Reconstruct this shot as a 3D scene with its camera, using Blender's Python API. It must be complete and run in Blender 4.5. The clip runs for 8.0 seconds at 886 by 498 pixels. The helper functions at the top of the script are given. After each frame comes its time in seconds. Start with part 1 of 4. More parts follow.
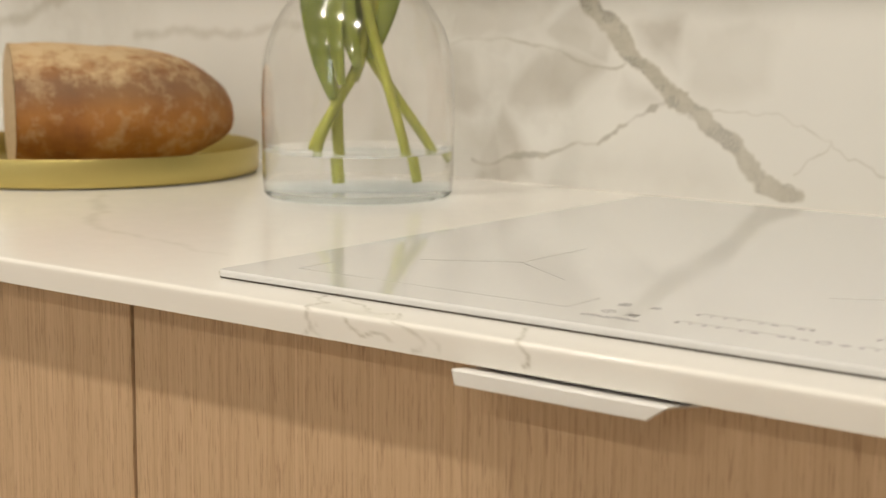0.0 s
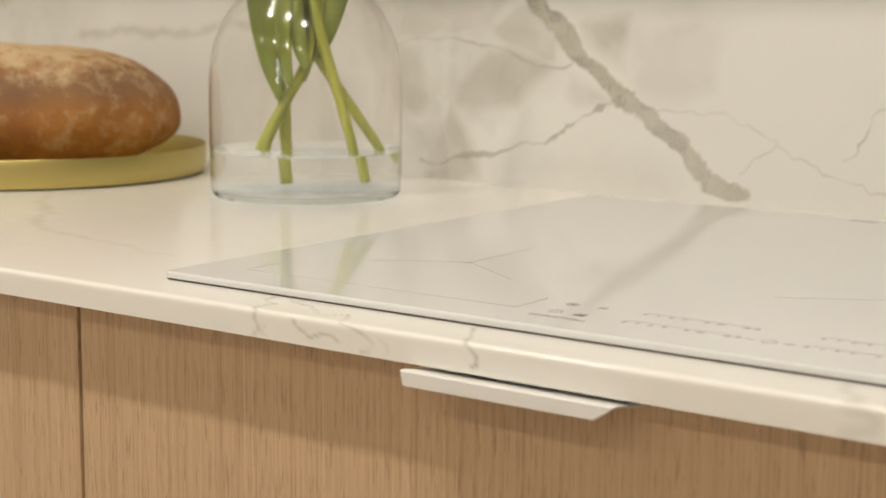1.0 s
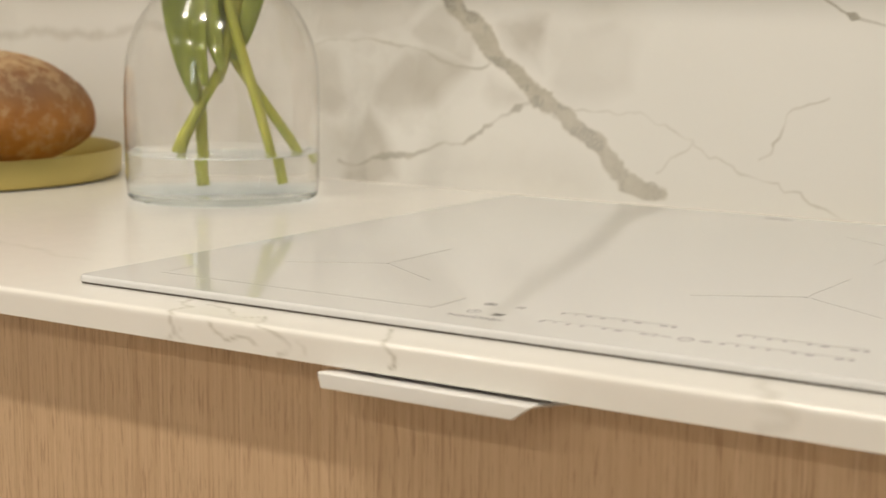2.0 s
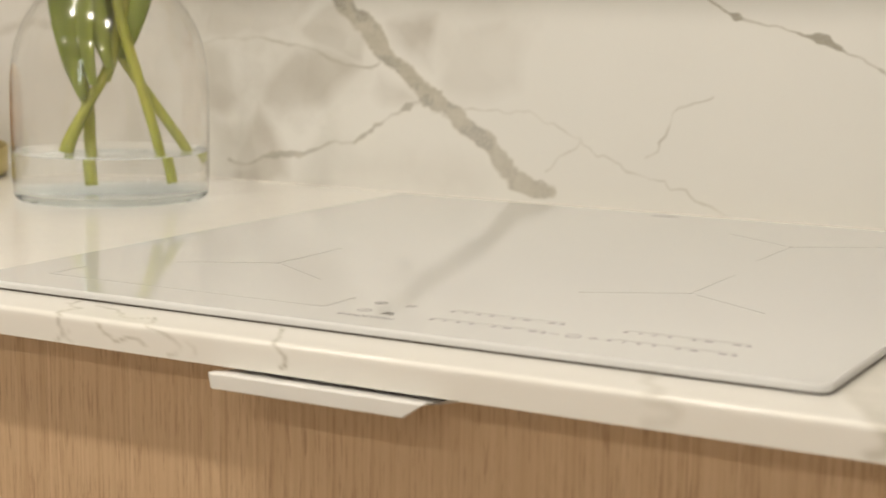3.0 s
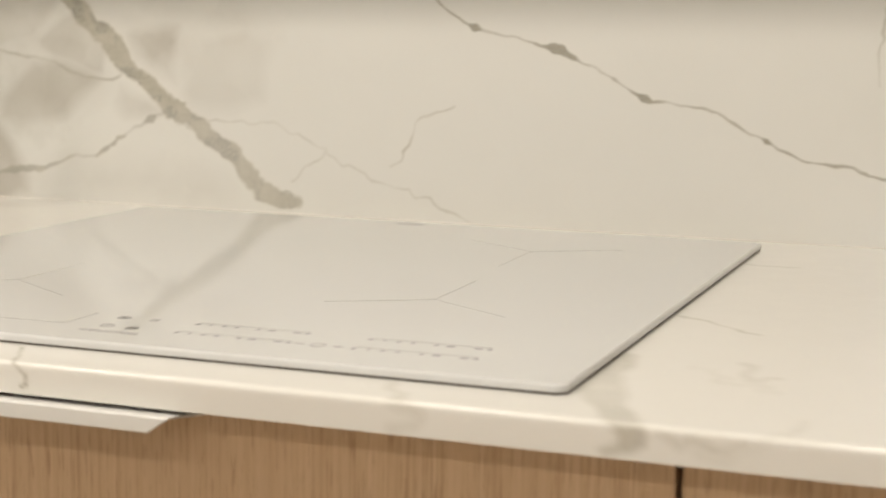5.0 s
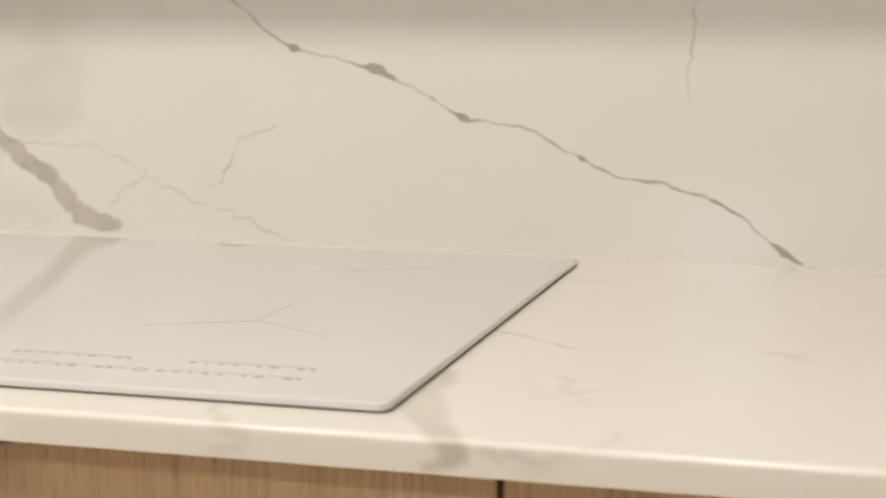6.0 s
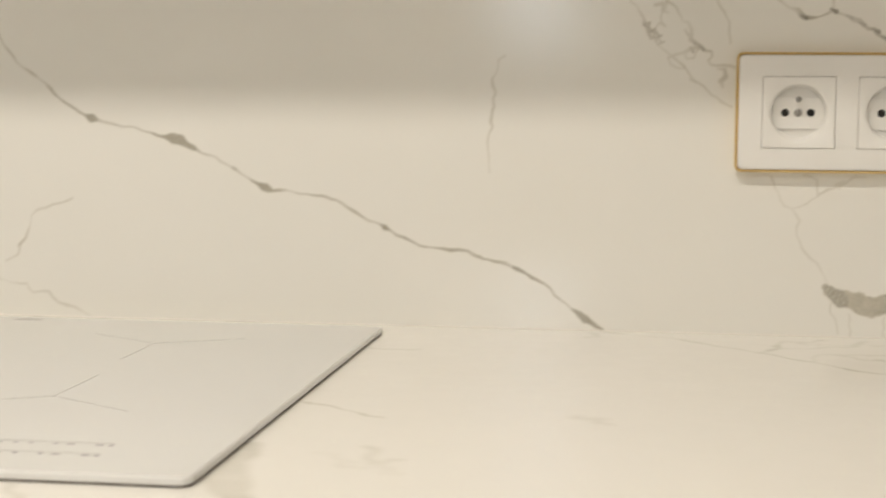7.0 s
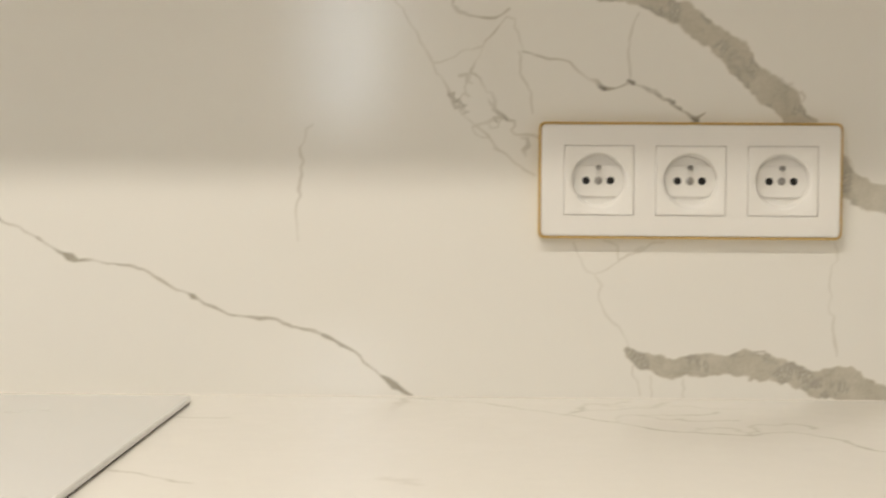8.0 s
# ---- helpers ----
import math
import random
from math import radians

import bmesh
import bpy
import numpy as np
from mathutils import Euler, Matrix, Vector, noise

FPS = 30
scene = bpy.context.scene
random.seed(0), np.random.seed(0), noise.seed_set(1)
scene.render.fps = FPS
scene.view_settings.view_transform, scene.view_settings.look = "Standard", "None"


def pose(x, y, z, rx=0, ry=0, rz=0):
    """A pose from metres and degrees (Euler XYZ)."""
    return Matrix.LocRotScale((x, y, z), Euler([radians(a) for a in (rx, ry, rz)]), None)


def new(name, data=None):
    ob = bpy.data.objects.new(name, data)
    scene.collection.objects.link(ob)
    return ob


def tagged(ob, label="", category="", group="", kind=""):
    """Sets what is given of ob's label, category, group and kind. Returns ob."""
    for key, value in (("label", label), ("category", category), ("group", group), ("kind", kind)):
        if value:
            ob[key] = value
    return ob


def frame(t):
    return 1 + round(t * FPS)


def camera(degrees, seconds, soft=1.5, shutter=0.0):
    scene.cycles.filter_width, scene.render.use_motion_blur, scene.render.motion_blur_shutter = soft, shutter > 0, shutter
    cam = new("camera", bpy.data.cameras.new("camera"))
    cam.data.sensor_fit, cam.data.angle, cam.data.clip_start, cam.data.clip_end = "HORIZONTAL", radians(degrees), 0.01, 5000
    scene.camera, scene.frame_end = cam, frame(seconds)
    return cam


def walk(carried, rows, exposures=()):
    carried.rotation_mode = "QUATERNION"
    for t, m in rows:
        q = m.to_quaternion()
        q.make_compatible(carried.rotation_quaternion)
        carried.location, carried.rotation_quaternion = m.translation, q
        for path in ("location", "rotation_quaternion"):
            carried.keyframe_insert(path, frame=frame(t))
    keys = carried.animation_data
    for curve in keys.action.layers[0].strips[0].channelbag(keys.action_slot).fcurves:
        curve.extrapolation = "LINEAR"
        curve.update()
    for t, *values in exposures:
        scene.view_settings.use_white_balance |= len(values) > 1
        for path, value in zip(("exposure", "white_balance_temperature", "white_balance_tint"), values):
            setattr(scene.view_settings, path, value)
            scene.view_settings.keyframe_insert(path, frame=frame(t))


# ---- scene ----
# ---------------- camera and its way ----------------
cam = camera(30.25, 8.0, soft=1.6, shutter=0.35)
PATH = [
    (0.0, pose(0.0053, -1.2647, 1.0731, 81.288, -0.407, 37.878)),
    (0.5, pose(0.0067, -1.2647, 1.0746, 81.224, -0.473, 37.164)),
    (1.0, pose(0.0066, -1.2651, 1.0748, 81.231, -0.461, 36.096)),
    (2.5, pose(0.0072, -1.2601, 1.0733, 81.296, -0.454, 31.537)),
    (3.0, pose(0.0108, -1.2650, 1.0756, 81.243, -0.586, 29.552)),
    (3.5, pose(0.0147, -1.2685, 1.0763, 81.266, -0.533, 27.718)),
    (4.0, pose(0.0170, -1.2705, 1.0777, 81.248, -0.553, 25.860)),
    (5.5, pose(0.0209, -1.2685, 1.0769, 81.922, -0.509, 17.901)),
    (6.0, pose(0.0238, -1.2758, 1.0801, 82.276, -0.433, 14.696)),
    (6.5, pose(0.0257, -1.2731, 1.0789, 83.430, -0.426, 11.284)),
    (7.0, pose(0.0253, -1.2729, 1.0789, 84.790, -0.438, 7.899)),
    (7.5, pose(0.0267, -1.2797, 1.0719, 86.272, -0.487, 4.667)),
    (8.0, pose(0.0286, -1.2830, 1.0707, 87.589, -0.348, 1.301)),
]
walk(cam, PATH, [(0.0, -0.18, 6500, 10), (4.0, -0.16, 6470, 10), (5.8, -0.10, 6350, 11), (7.0, -0.06, 6430, 10), (8.0, -0.01, 6490, 10)])
cam.data.dof.use_dof = True
cam.data.dof.focus_distance = 1.04
cam.data.dof.aperture_fstop = 10.5

# ---------------- light ----------------
world = bpy.data.worlds.new("world")
scene.world = world
world.use_nodes = True
wn = world.node_tree.nodes
sky = wn.new("ShaderNodeTexSky")
sky.sky_type = "NISHITA"
sky.sun_disc = False
sky.sun_elevation, sky.sun_rotation = radians(35), radians(150)
world.node_tree.links.new(sky.outputs["Color"], wn["Background"].inputs["Color"])
wn["Background"].inputs["Strength"].default_value = 0.1

LAMP_Y, LAMP_Z = -1.15, 2.62
for lamp_x in (-1.55, -0.85, -0.15):
    data = bpy.data.lights.new("ceiling_spot", "AREA")
    data.shape, data.size, data.energy, data.color = "DISK", 0.07, 9.5, (1.0, 0.92, 0.80)
    data.spread = radians(150)
    lamp = new("ceiling_spot", data)
    lamp.matrix_world = pose(lamp_x, LAMP_Y, LAMP_Z)
for lamp_x in (-1.9, -1.0, -0.1, 0.8):
    data = bpy.data.lights.new("ceiling_spot", "AREA")
    data.shape, data.size, data.energy, data.color = "DISK", 0.09, 7.4, (1.0, 0.92, 0.80)
    lamp = new("ceiling_spot", data)
    lamp.matrix_world = pose(lamp_x, -2.9, LAMP_Z)


# ---------------- material helpers ----------------
def mat(name, color=(0.8, 0.8, 0.8), rough=0.5, metal=0.0):
    m = bpy.data.materials.new(name)
    m.use_nodes = True
    b = m.node_tree.nodes["Principled BSDF"]
    b.inputs["Base Color"].default_value = (*color, 1)
    b.inputs["Roughness"].default_value = rough
    b.inputs["Metallic"].default_value = metal
    return m, m.node_tree.nodes, m.node_tree.links, b


def node(nodes, kind, **values):
    n = nodes.new(kind)
    for key, value in values.items():
        n.inputs[key.replace("_", " ")].default_value = value
    return n


def coords(nodes, links, scale=(1, 1, 1), rot=(0, 0, 0)):
    tc = nodes.new("ShaderNodeTexCoord")
    mp = nodes.new("ShaderNodeMapping")
    mp.inputs["Scale"].default_value = scale
    mp.inputs["Rotation"].default_value = rot
    links.new(tc.outputs["Object"], mp.inputs["Vector"])
    return mp.outputs["Vector"]


def noise_tex(nodes, links, vec, scale, detail=4.0, rough=0.5):
    n = node(nodes, "ShaderNodeTexNoise", Scale=scale, Detail=detail, Roughness=rough)
    links.new(vec, n.inputs["Vector"])
    return n.outputs["Fac"]


def ramp(nodes, links, fac, stops):
    r = nodes.new("ShaderNodeValToRGB")
    el = r.color_ramp.elements
    while len(el) < len(stops):
        el.new(0.5)
    for e, (pos, col) in zip(el, stops):
        e.position = pos
        e.color = (*col, 1) if len(col) == 3 else col
    links.new(fac, r.inputs["Fac"])
    return r.outputs["Color"]


def mix(nodes, links, fac, a, b, kind="MIX"):
    n = nodes.new("ShaderNodeMix")
    n.data_type, n.blend_type = "RGBA", kind
    for sock, v in ((n.inputs["Factor"], fac), (n.inputs["A"], a), (n.inputs["B"], b)):
        if hasattr(v, "is_output"):
            links.new(v, sock)
        elif isinstance(v, tuple):
            sock.default_value = (*v, 1)
        else:
            sock.default_value = v
    return n.outputs["Result"]


def calc(nodes, links, op, a, b):
    n = nodes.new("ShaderNodeMath")
    n.operation = op
    for sock, v in zip(n.inputs, (a, b)):
        if hasattr(v, "is_output"):
            links.new(v, sock)
        else:
            sock.default_value = v
    return n.outputs["Value"]


def bump(nodes, links, bsdf, height, strength, distance):
    n = node(nodes, "ShaderNodeBump", Strength=strength, Distance=distance)
    links.new(height, n.inputs["Height"])
    links.new(n.outputs["Normal"], bsdf.inputs["Normal"])


def stone(name, base, rough):
    """Polished white marble-look stone; veins and clouds come from the mesh."""
    m, n, l, b = mat(name, base, rough)
    vec = coords(n, l)
    soft = noise_tex(n, l, vec, 6.0, 5.0, 0.6)
    fine = noise_tex(n, l, vec, 55.0, 6.0, 0.65)
    grain = noise_tex(n, l, vec, 420.0, 2.0)
    body = mix(n, l, calc(n, l, "MULTIPLY", soft, 0.22), base, (base[0] * 0.86, base[1] * 0.87, base[2] * 0.88))
    cl = n.new("ShaderNodeAttribute")
    cl.attribute_name = "cloud"
    ve = n.new("ShaderNodeAttribute")
    ve.attribute_name = "vein"
    tone = n.new("ShaderNodeAttribute")
    tone.attribute_name = "tone"
    warp = n.new("ShaderNodeTexNoise")
    warp.inputs["Scale"].default_value = 30.0
    l.new(vec, warp.inputs["Vector"])
    moved = n.new("ShaderNodeMix")
    moved.data_type, moved.blend_type = "RGBA", "ADD"
    moved.inputs["Factor"].default_value = 0.035
    l.new(vec, moved.inputs["A"])
    l.new(warp.outputs["Color"], moved.inputs["B"])
    cells = node(n, "ShaderNodeTexVoronoi", Scale=24.0)
    cells.feature = "SMOOTH_F1"
    cells.inputs["Smoothness"].default_value = 0.25
    l.new(moved.outputs["Result"], cells.inputs["Vector"])
    facet = calc(n, l, "ADD", calc(n, l, "MULTIPLY", cells.outputs["Color"], 0.4), 0.55)
    cloudy = calc(n, l, "MULTIPLY", cl.outputs["Fac"], calc(n, l, "ADD", calc(n, l, "MULTIPLY", fine, 0.35), facet))
    cloudy.node.use_clamp = True
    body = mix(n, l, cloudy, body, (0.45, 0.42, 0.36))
    grey = ramp(n, l, fine, [(0.3, (0.35, 0.32, 0.245)), (0.5, (0.41, 0.38, 0.30)), (0.70, (0.49, 0.46, 0.375))])
    dark = mix(n, l, tone.outputs["Fac"], grey, (0.13, 0.115, 0.10))
    amount = calc(n, l, "MULTIPLY", ve.outputs["Fac"], calc(n, l, "ADD", calc(n, l, "MULTIPLY", grain, 0.35), 0.80))
    amount.node.use_clamp = True
    l.new(mix(n, l, amount, body, dark), b.inputs["Base Color"])
    rr = calc(n, l, "ADD", calc(n, l, "MULTIPLY", fine, 0.06), rough - 0.03)
    l.new(rr, b.inputs["Roughness"])
    return m


def oak():
    m, n, l, b = mat("oak_veneer", (0.4, 0.26, 0.15), 0.5)
    grain = noise_tex(n, l, coords(n, l, (560, 80, 2.6)), 1.0, 5.0, 0.62)
    pores = noise_tex(n, l, coords(n, l, (850, 200, 36.0)), 1.0, 3.0, 0.6)
    broad = noise_tex(n, l, coords(n, l, (26, 5, 0.5)), 1.0, 3.0, 0.5)
    col = ramp(n, l, grain, [(0.28, (0.40, 0.262, 0.150)), (0.46, (0.53, 0.366, 0.218)), (0.68, (0.61, 0.432, 0.268))])
    plain = ramp(n, l, broad, [(0.40, (0, 0, 0)), (0.62, (0.5, 0.5, 0.5))])
    col = mix(n, l, plain, col, (0.53, 0.366, 0.220))
    pore = ramp(n, l, pores, [(0.37, (1, 1, 1)), (0.44, (0, 0, 0))])
    col = mix(n, l, calc(n, l, "MULTIPLY", pore, 0.62), col, (0.28, 0.168, 0.092))
    l.new(col, b.inputs["Base Color"])
    bump(n, l, b, calc(n, l, "SUBTRACT", grain, calc(n, l, "MULTIPLY", pore, 0.5)), 0.25, 0.0006)
    return m


def plaster(name, base):
    m, n, l, b = mat(name, base, 0.8)
    vec = coords(n, l)
    a = noise_tex(n, l, vec, 3.0)
    l.new(mix(n, l, a, base, tuple(c * 0.93 for c in base)), b.inputs["Base Color"])
    bump(n, l, b, noise_tex(n, l, vec, 160.0), 0.2, 0.001)
    return m


def floor_wood():
    m, n, l, b = mat("floor_oak", (0.35, 0.24, 0.15), 0.45)
    g = noise_tex(n, l, coords(n, l, (3, 60, 1)), 1.0, 5.0)
    l.new(ramp(n, l, g, [(0.3, (0.50, 0.41, 0.31)), (0.7, (0.62, 0.53, 0.42))]), b.inputs["Base Color"])
    return m


def plastic(name, base, rough):
    m, n, l, b = mat(name, base, rough)
    vec = coords(n, l)
    a = noise_tex(n, l, vec, 40.0)
    l.new(mix(n, l, a, base, tuple(c * 0.96 for c in base)), b.inputs["Base Color"])
    bump(n, l, b, noise_tex(n, l, vec, 900.0, 2.0), 0.05, 0.0002)
    return m


def metal(name, base, rough, stretch=(1, 1, 1)):
    m, n, l, b = mat(name, base, rough, 1.0)
    a = noise_tex(n, l, coords(n, l, stretch), 300.0, 3.0)
    l.new(calc(n, l, "ADD", calc(n, l, "MULTIPLY", a, 0.14), rough - 0.07), b.inputs["Roughness"])
    return m


def crust():
    m, n, l, b = mat("bread_crust", (0.4, 0.2, 0.08), 0.75)
    vec = coords(n, l)
    big = noise_tex(n, l, vec, 14.0, 6.0, 0.6)
    small = noise_tex(n, l, vec, 60.0, 6.0, 0.7)
    col = ramp(n, l, big, [(0.30, (0.20, 0.070, 0.014)), (0.48, (0.36, 0.140, 0.028)), (0.68, (0.50, 0.225, 0.050))])
    bake = n.new("ShaderNodeAttribute")
    bake.attribute_name = "bake"
    col = mix(n, l, calc(n, l, "MULTIPLY", bake.outputs["Fac"], 0.70), col, (0.20, 0.125, 0.075))
    flour_at = n.new("ShaderNodeAttribute")
    flour_at.attribute_name = "flour"
    dust = calc(n, l, "ADD", flour_at.outputs["Fac"], calc(n, l, "MULTIPLY", calc(n, l, "SUBTRACT", small, 0.5), 2.5))
    dust = ramp(n, l, calc(n, l, "ADD", dust, calc(n, l, "MULTIPLY", calc(n, l, "SUBTRACT", big, 0.5), 0.9)), [(0.30, (0, 0, 0)), (1.05, (0.85, 0.85, 0.85))])
    l.new(mix(n, l, dust, col, (0.62, 0.47, 0.27)), b.inputs["Base Color"])
    bump(n, l, b, small, 0.7, 0.004)
    return m


def crumb():
    m, n, l, b = mat("bread_crumb", (0.7, 0.55, 0.36), 0.9)
    v = node(n, "ShaderNodeTexVoronoi", Scale=150.0)
    l.new(coords(n, l), v.inputs["Vector"])
    l.new(ramp(n, l, v.outputs["Distance"], [(0.05, (0.40, 0.27, 0.14)), (0.4, (0.60, 0.45, 0.28))]), b.inputs["Base Color"])
    bump(n, l, b, v.outputs["Distance"], 0.6, 0.002)
    return m


def leaf(name, dark, light):
    m, n, l, b = mat(name, light, 0.4)
    g = noise_tex(n, l, coords(n, l, (90, 90, 8)), 1.0, 4.0)
    l.new(ramp(n, l, g, [(0.3, dark), (0.7, light)]), b.inputs["Base Color"])
    b.inputs["Subsurface Weight"].default_value = 0.15
    b.inputs["Subsurface Radius"].default_value = (0.004, 0.006, 0.002)
    return m


def clear(name, ior, tint):
    m, n, l, b = mat(name, tint, 0.0)
    b.inputs["Transmission Weight"].default_value = 1.0
    b.inputs["IOR"].default_value = ior
    return m


def hob_white():
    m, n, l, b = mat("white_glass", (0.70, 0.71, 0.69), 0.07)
    vec = coords(n, l)
    a = noise_tex(n, l, vec, 5.0, 4.0)
    l.new(mix(n, l, a, (0.682, 0.684, 0.676), (0.660, 0.664, 0.658)), b.inputs["Base Color"])
    smudge = noise_tex(n, l, vec, 22.0, 5.0, 0.6)
    l.new(calc(n, l, "ADD", calc(n, l, "MULTIPLY", smudge, 0.05), 0.055), b.inputs["Roughness"])
    b.inputs["Coat Weight"].default_value = 0.4
    b.inputs["Coat Roughness"].default_value = 0.04
    return m


WALL_STONE = stone("wall_stone", (0.78, 0.77, 0.725), 0.13)
TOP_STONE = stone("worktop_stone", (0.80, 0.78, 0.73), 0.20)
OAK = oak()
CARCASS = plastic("carcass_board", (0.10, 0.075, 0.05), 0.7)
WHITE_WALL = plaster("white_plaster", (0.78, 0.76, 0.72))
FLOOR = floor_wood()
CEILING = plaster("ceiling_paint", (0.82, 0.81, 0.79))
CABINET_WHITE = plastic("cabinet_lacquer", (0.74, 0.73, 0.70), 0.35)
HOB = hob_white()
# dark tone carries the shadow of the narrow gap under the hob
GAP_SHADE = plastic("gap_shade_seal", (0.08, 0.062, 0.046), 0.6)
PRINT = plastic("grey_print", (0.39, 0.38, 0.385), 0.2)
ZONE_PRINT = plastic("pale_print", (0.50, 0.50, 0.49), 0.15)
PRINT_DARK = plastic("dark_print", (0.16, 0.155, 0.15), 0.4)
PLATE = plastic("white_plastic", (0.80, 0.79, 0.76), 0.28)
HOLE_DARK = plastic("hole_depth_black", (0.008, 0.008, 0.008), 0.8)
GOLD = metal("polished_gold", (0.86, 0.63, 0.28), 0.20)
BRASS = metal("brushed_brass", (0.52, 0.43, 0.16), 0.40, (1, 1, 6))
STEEL = metal("bright_steel", (0.36, 0.355, 0.345), 0.32)
HANDLE_WHITE = plastic("satin_white_paint", (0.74, 0.73, 0.70), 0.30)
SILICONE = plastic("sealant", (0.73, 0.70, 0.64), 0.5)
CRUST, CRUMB = crust(), crumb()
STEM = leaf("stem_green", (0.22, 0.24, 0.030), (0.45, 0.45, 0.08))
LEAF = leaf("leaf_green", (0.12, 0.15, 0.018), (0.26, 0.30, 0.045))
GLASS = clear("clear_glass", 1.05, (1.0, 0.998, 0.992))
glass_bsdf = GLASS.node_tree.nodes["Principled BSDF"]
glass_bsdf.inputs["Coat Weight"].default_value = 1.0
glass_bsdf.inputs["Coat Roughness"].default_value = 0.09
GLASS_BASE = clear("thick_base_glass", 1.03, (0.80, 0.87, 0.90))
WATER = clear("water", 1.15, (0.99, 1.0, 0.995))


# ---------------- mesh helpers ----------------
def part(name, bm, material, parent=None, label="", smooth=False, sharp=None):
    me = bpy.data.meshes.new(name)
    bmesh.ops.recalc_face_normals(bm, faces=bm.faces)
    bm.to_mesh(me)
    bm.free()
    me.materials.append(material)
    if smooth:
        for poly in me.polygons:
            poly.use_smooth = True
        if sharp:
            me.set_sharp_from_angle(angle=radians(sharp))
    ob = new(name, me)
    if parent:
        ob.parent = parent
    if label:
        tagged(ob, label)
    return ob


def box(x0, x1, y0, y1, z0, z1, bevel=0.0, seg=2):
    bm = bmesh.new()
    bmesh.ops.create_cube(bm, size=1, matrix=Matrix.LocRotScale(((x0 + x1) / 2, (y0 + y1) / 2, (z0 + z1) / 2), None, (x1 - x0, y1 - y0, z1 - z0)))
    if bevel:
        bmesh.ops.bevel(bm, geom=bm.edges[:], offset=bevel, segments=seg, profile=0.5, affect="EDGES")
    return bm


def thing(name, x, y, z, label, category, group=""):
    ob = new(name)
    ob.location = (x, y, z)
    ob.empty_display_size = 0.02
    return tagged(ob, label, category, group)


def lathe(profile, steps=64, close=False):
    """Turn a list of (radius, height) round the z axis."""
    bm = bmesh.new()
    rings = []
    for r, z in profile:
        if r < 1e-6:
            rings.append([bm.verts.new((0, 0, z))])
        else:
            rings.append([bm.verts.new((r * math.cos(2 * math.pi * k / steps), r * math.sin(2 * math.pi * k / steps), z)) for k in range(steps)])
    pairs = list(zip(rings, rings[1:])) + ([(rings[-1], rings[0])] if close else [])
    for a, b in pairs:
        for k in range(steps):
            j = (k + 1) % steps
            if len(a) == 1 and len(b) == 1:
                continue
            if len(a) == 1:
                bm.faces.new((a[0], b[k], b[j]))
            elif len(b) == 1:
                bm.faces.new((a[k], a[j], b[0]))
            else:
                bm.faces.new((a[k], a[j], b[j], b[k]))
    return bm


def round_rect(w, h, r, n=6):
    """Outline of a rounded rectangle, anticlockwise."""
    pts = []
    for cx, cy, a0 in ((w / 2 - r, h / 2 - r, 0), (r - w / 2, h / 2 - r, 90), (r - w / 2, r - h / 2, 180), (w / 2 - r, r - h / 2, 270)):
        for k in range(n + 1):
            a = radians(a0 + 90 * k / n)
            pts.append((cx + r * math.cos(a), cy + r * math.sin(a)))
    return pts


def loft(loops, cap_first=False, cap_last=True):
    bm = bmesh.new()
    rows = [[bm.verts.new(p) for p in loop] for loop in loops]
    for a, b in zip(rows, rows[1:]):
        for k in range(len(a)):
            j = (k + 1) % len(a)
            bm.faces.new((a[k], a[j], b[j], b[k]))
    if cap_first:
        bm.faces.new(rows[0])
    if cap_last:
        bm.faces.new(rows[-1])
    return bm


# ---------------- stone slabs with veins ----------------
VEIN_RNG = random.Random(11)


def broken(points, rough):
    """Break a vein's line into short uneven steps. Points are (u, v, half width)."""
    pts = [Vector(p) for p in points]
    while True:
        out = [pts[0]]
        again = False
        for a, b in zip(pts, pts[1:]):
            d = (b - a).to_2d().length
            if d > 0.007:
                again = True
                n = Vector((-(b - a).y, (b - a).x)) / d
                mid = (a + b) / 2
                off = VEIN_RNG.gauss(0, 1) * d * rough
                mid.x += n.x * off
                mid.y += n.y * off
                mid.z = max(mid.z * (1 + VEIN_RNG.gauss(0, 0.22 if mid.z < 0.004 else 0.06)), 0.0004)
                out.append(mid)
            out.append(b)
        pts = out
        if not again:
            return pts


TABLES = [np.random.RandomState(40 + k).uniform(-1, 1, (256, 256)) for k in range(3)]


def lattice(u, v, size, seed):
    """Smooth random field over u, v with the given cell size."""
    table = TABLES[seed]
    a, b = u / size, v / size
    i, j = np.floor(a).astype(int), np.floor(b).astype(int)
    p, q = a - i, b - j
    p, q = p * p * (3 - 2 * p), q * q * (3 - 2 * q)
    g = lambda x, y: table[x % 256, y % 256]
    return (g(i, j) * (1 - p) + g(i + 1, j) * p) * (1 - q) + (g(i, j + 1) * (1 - p) + g(i + 1, j + 1) * p) * q


def ragged(u, v):
    return 0.55 * lattice(u, v, 0.013, 0) + 0.30 * lattice(u, v, 0.005, 1) + 0.10 * lattice(u, v, 0.0022, 2)


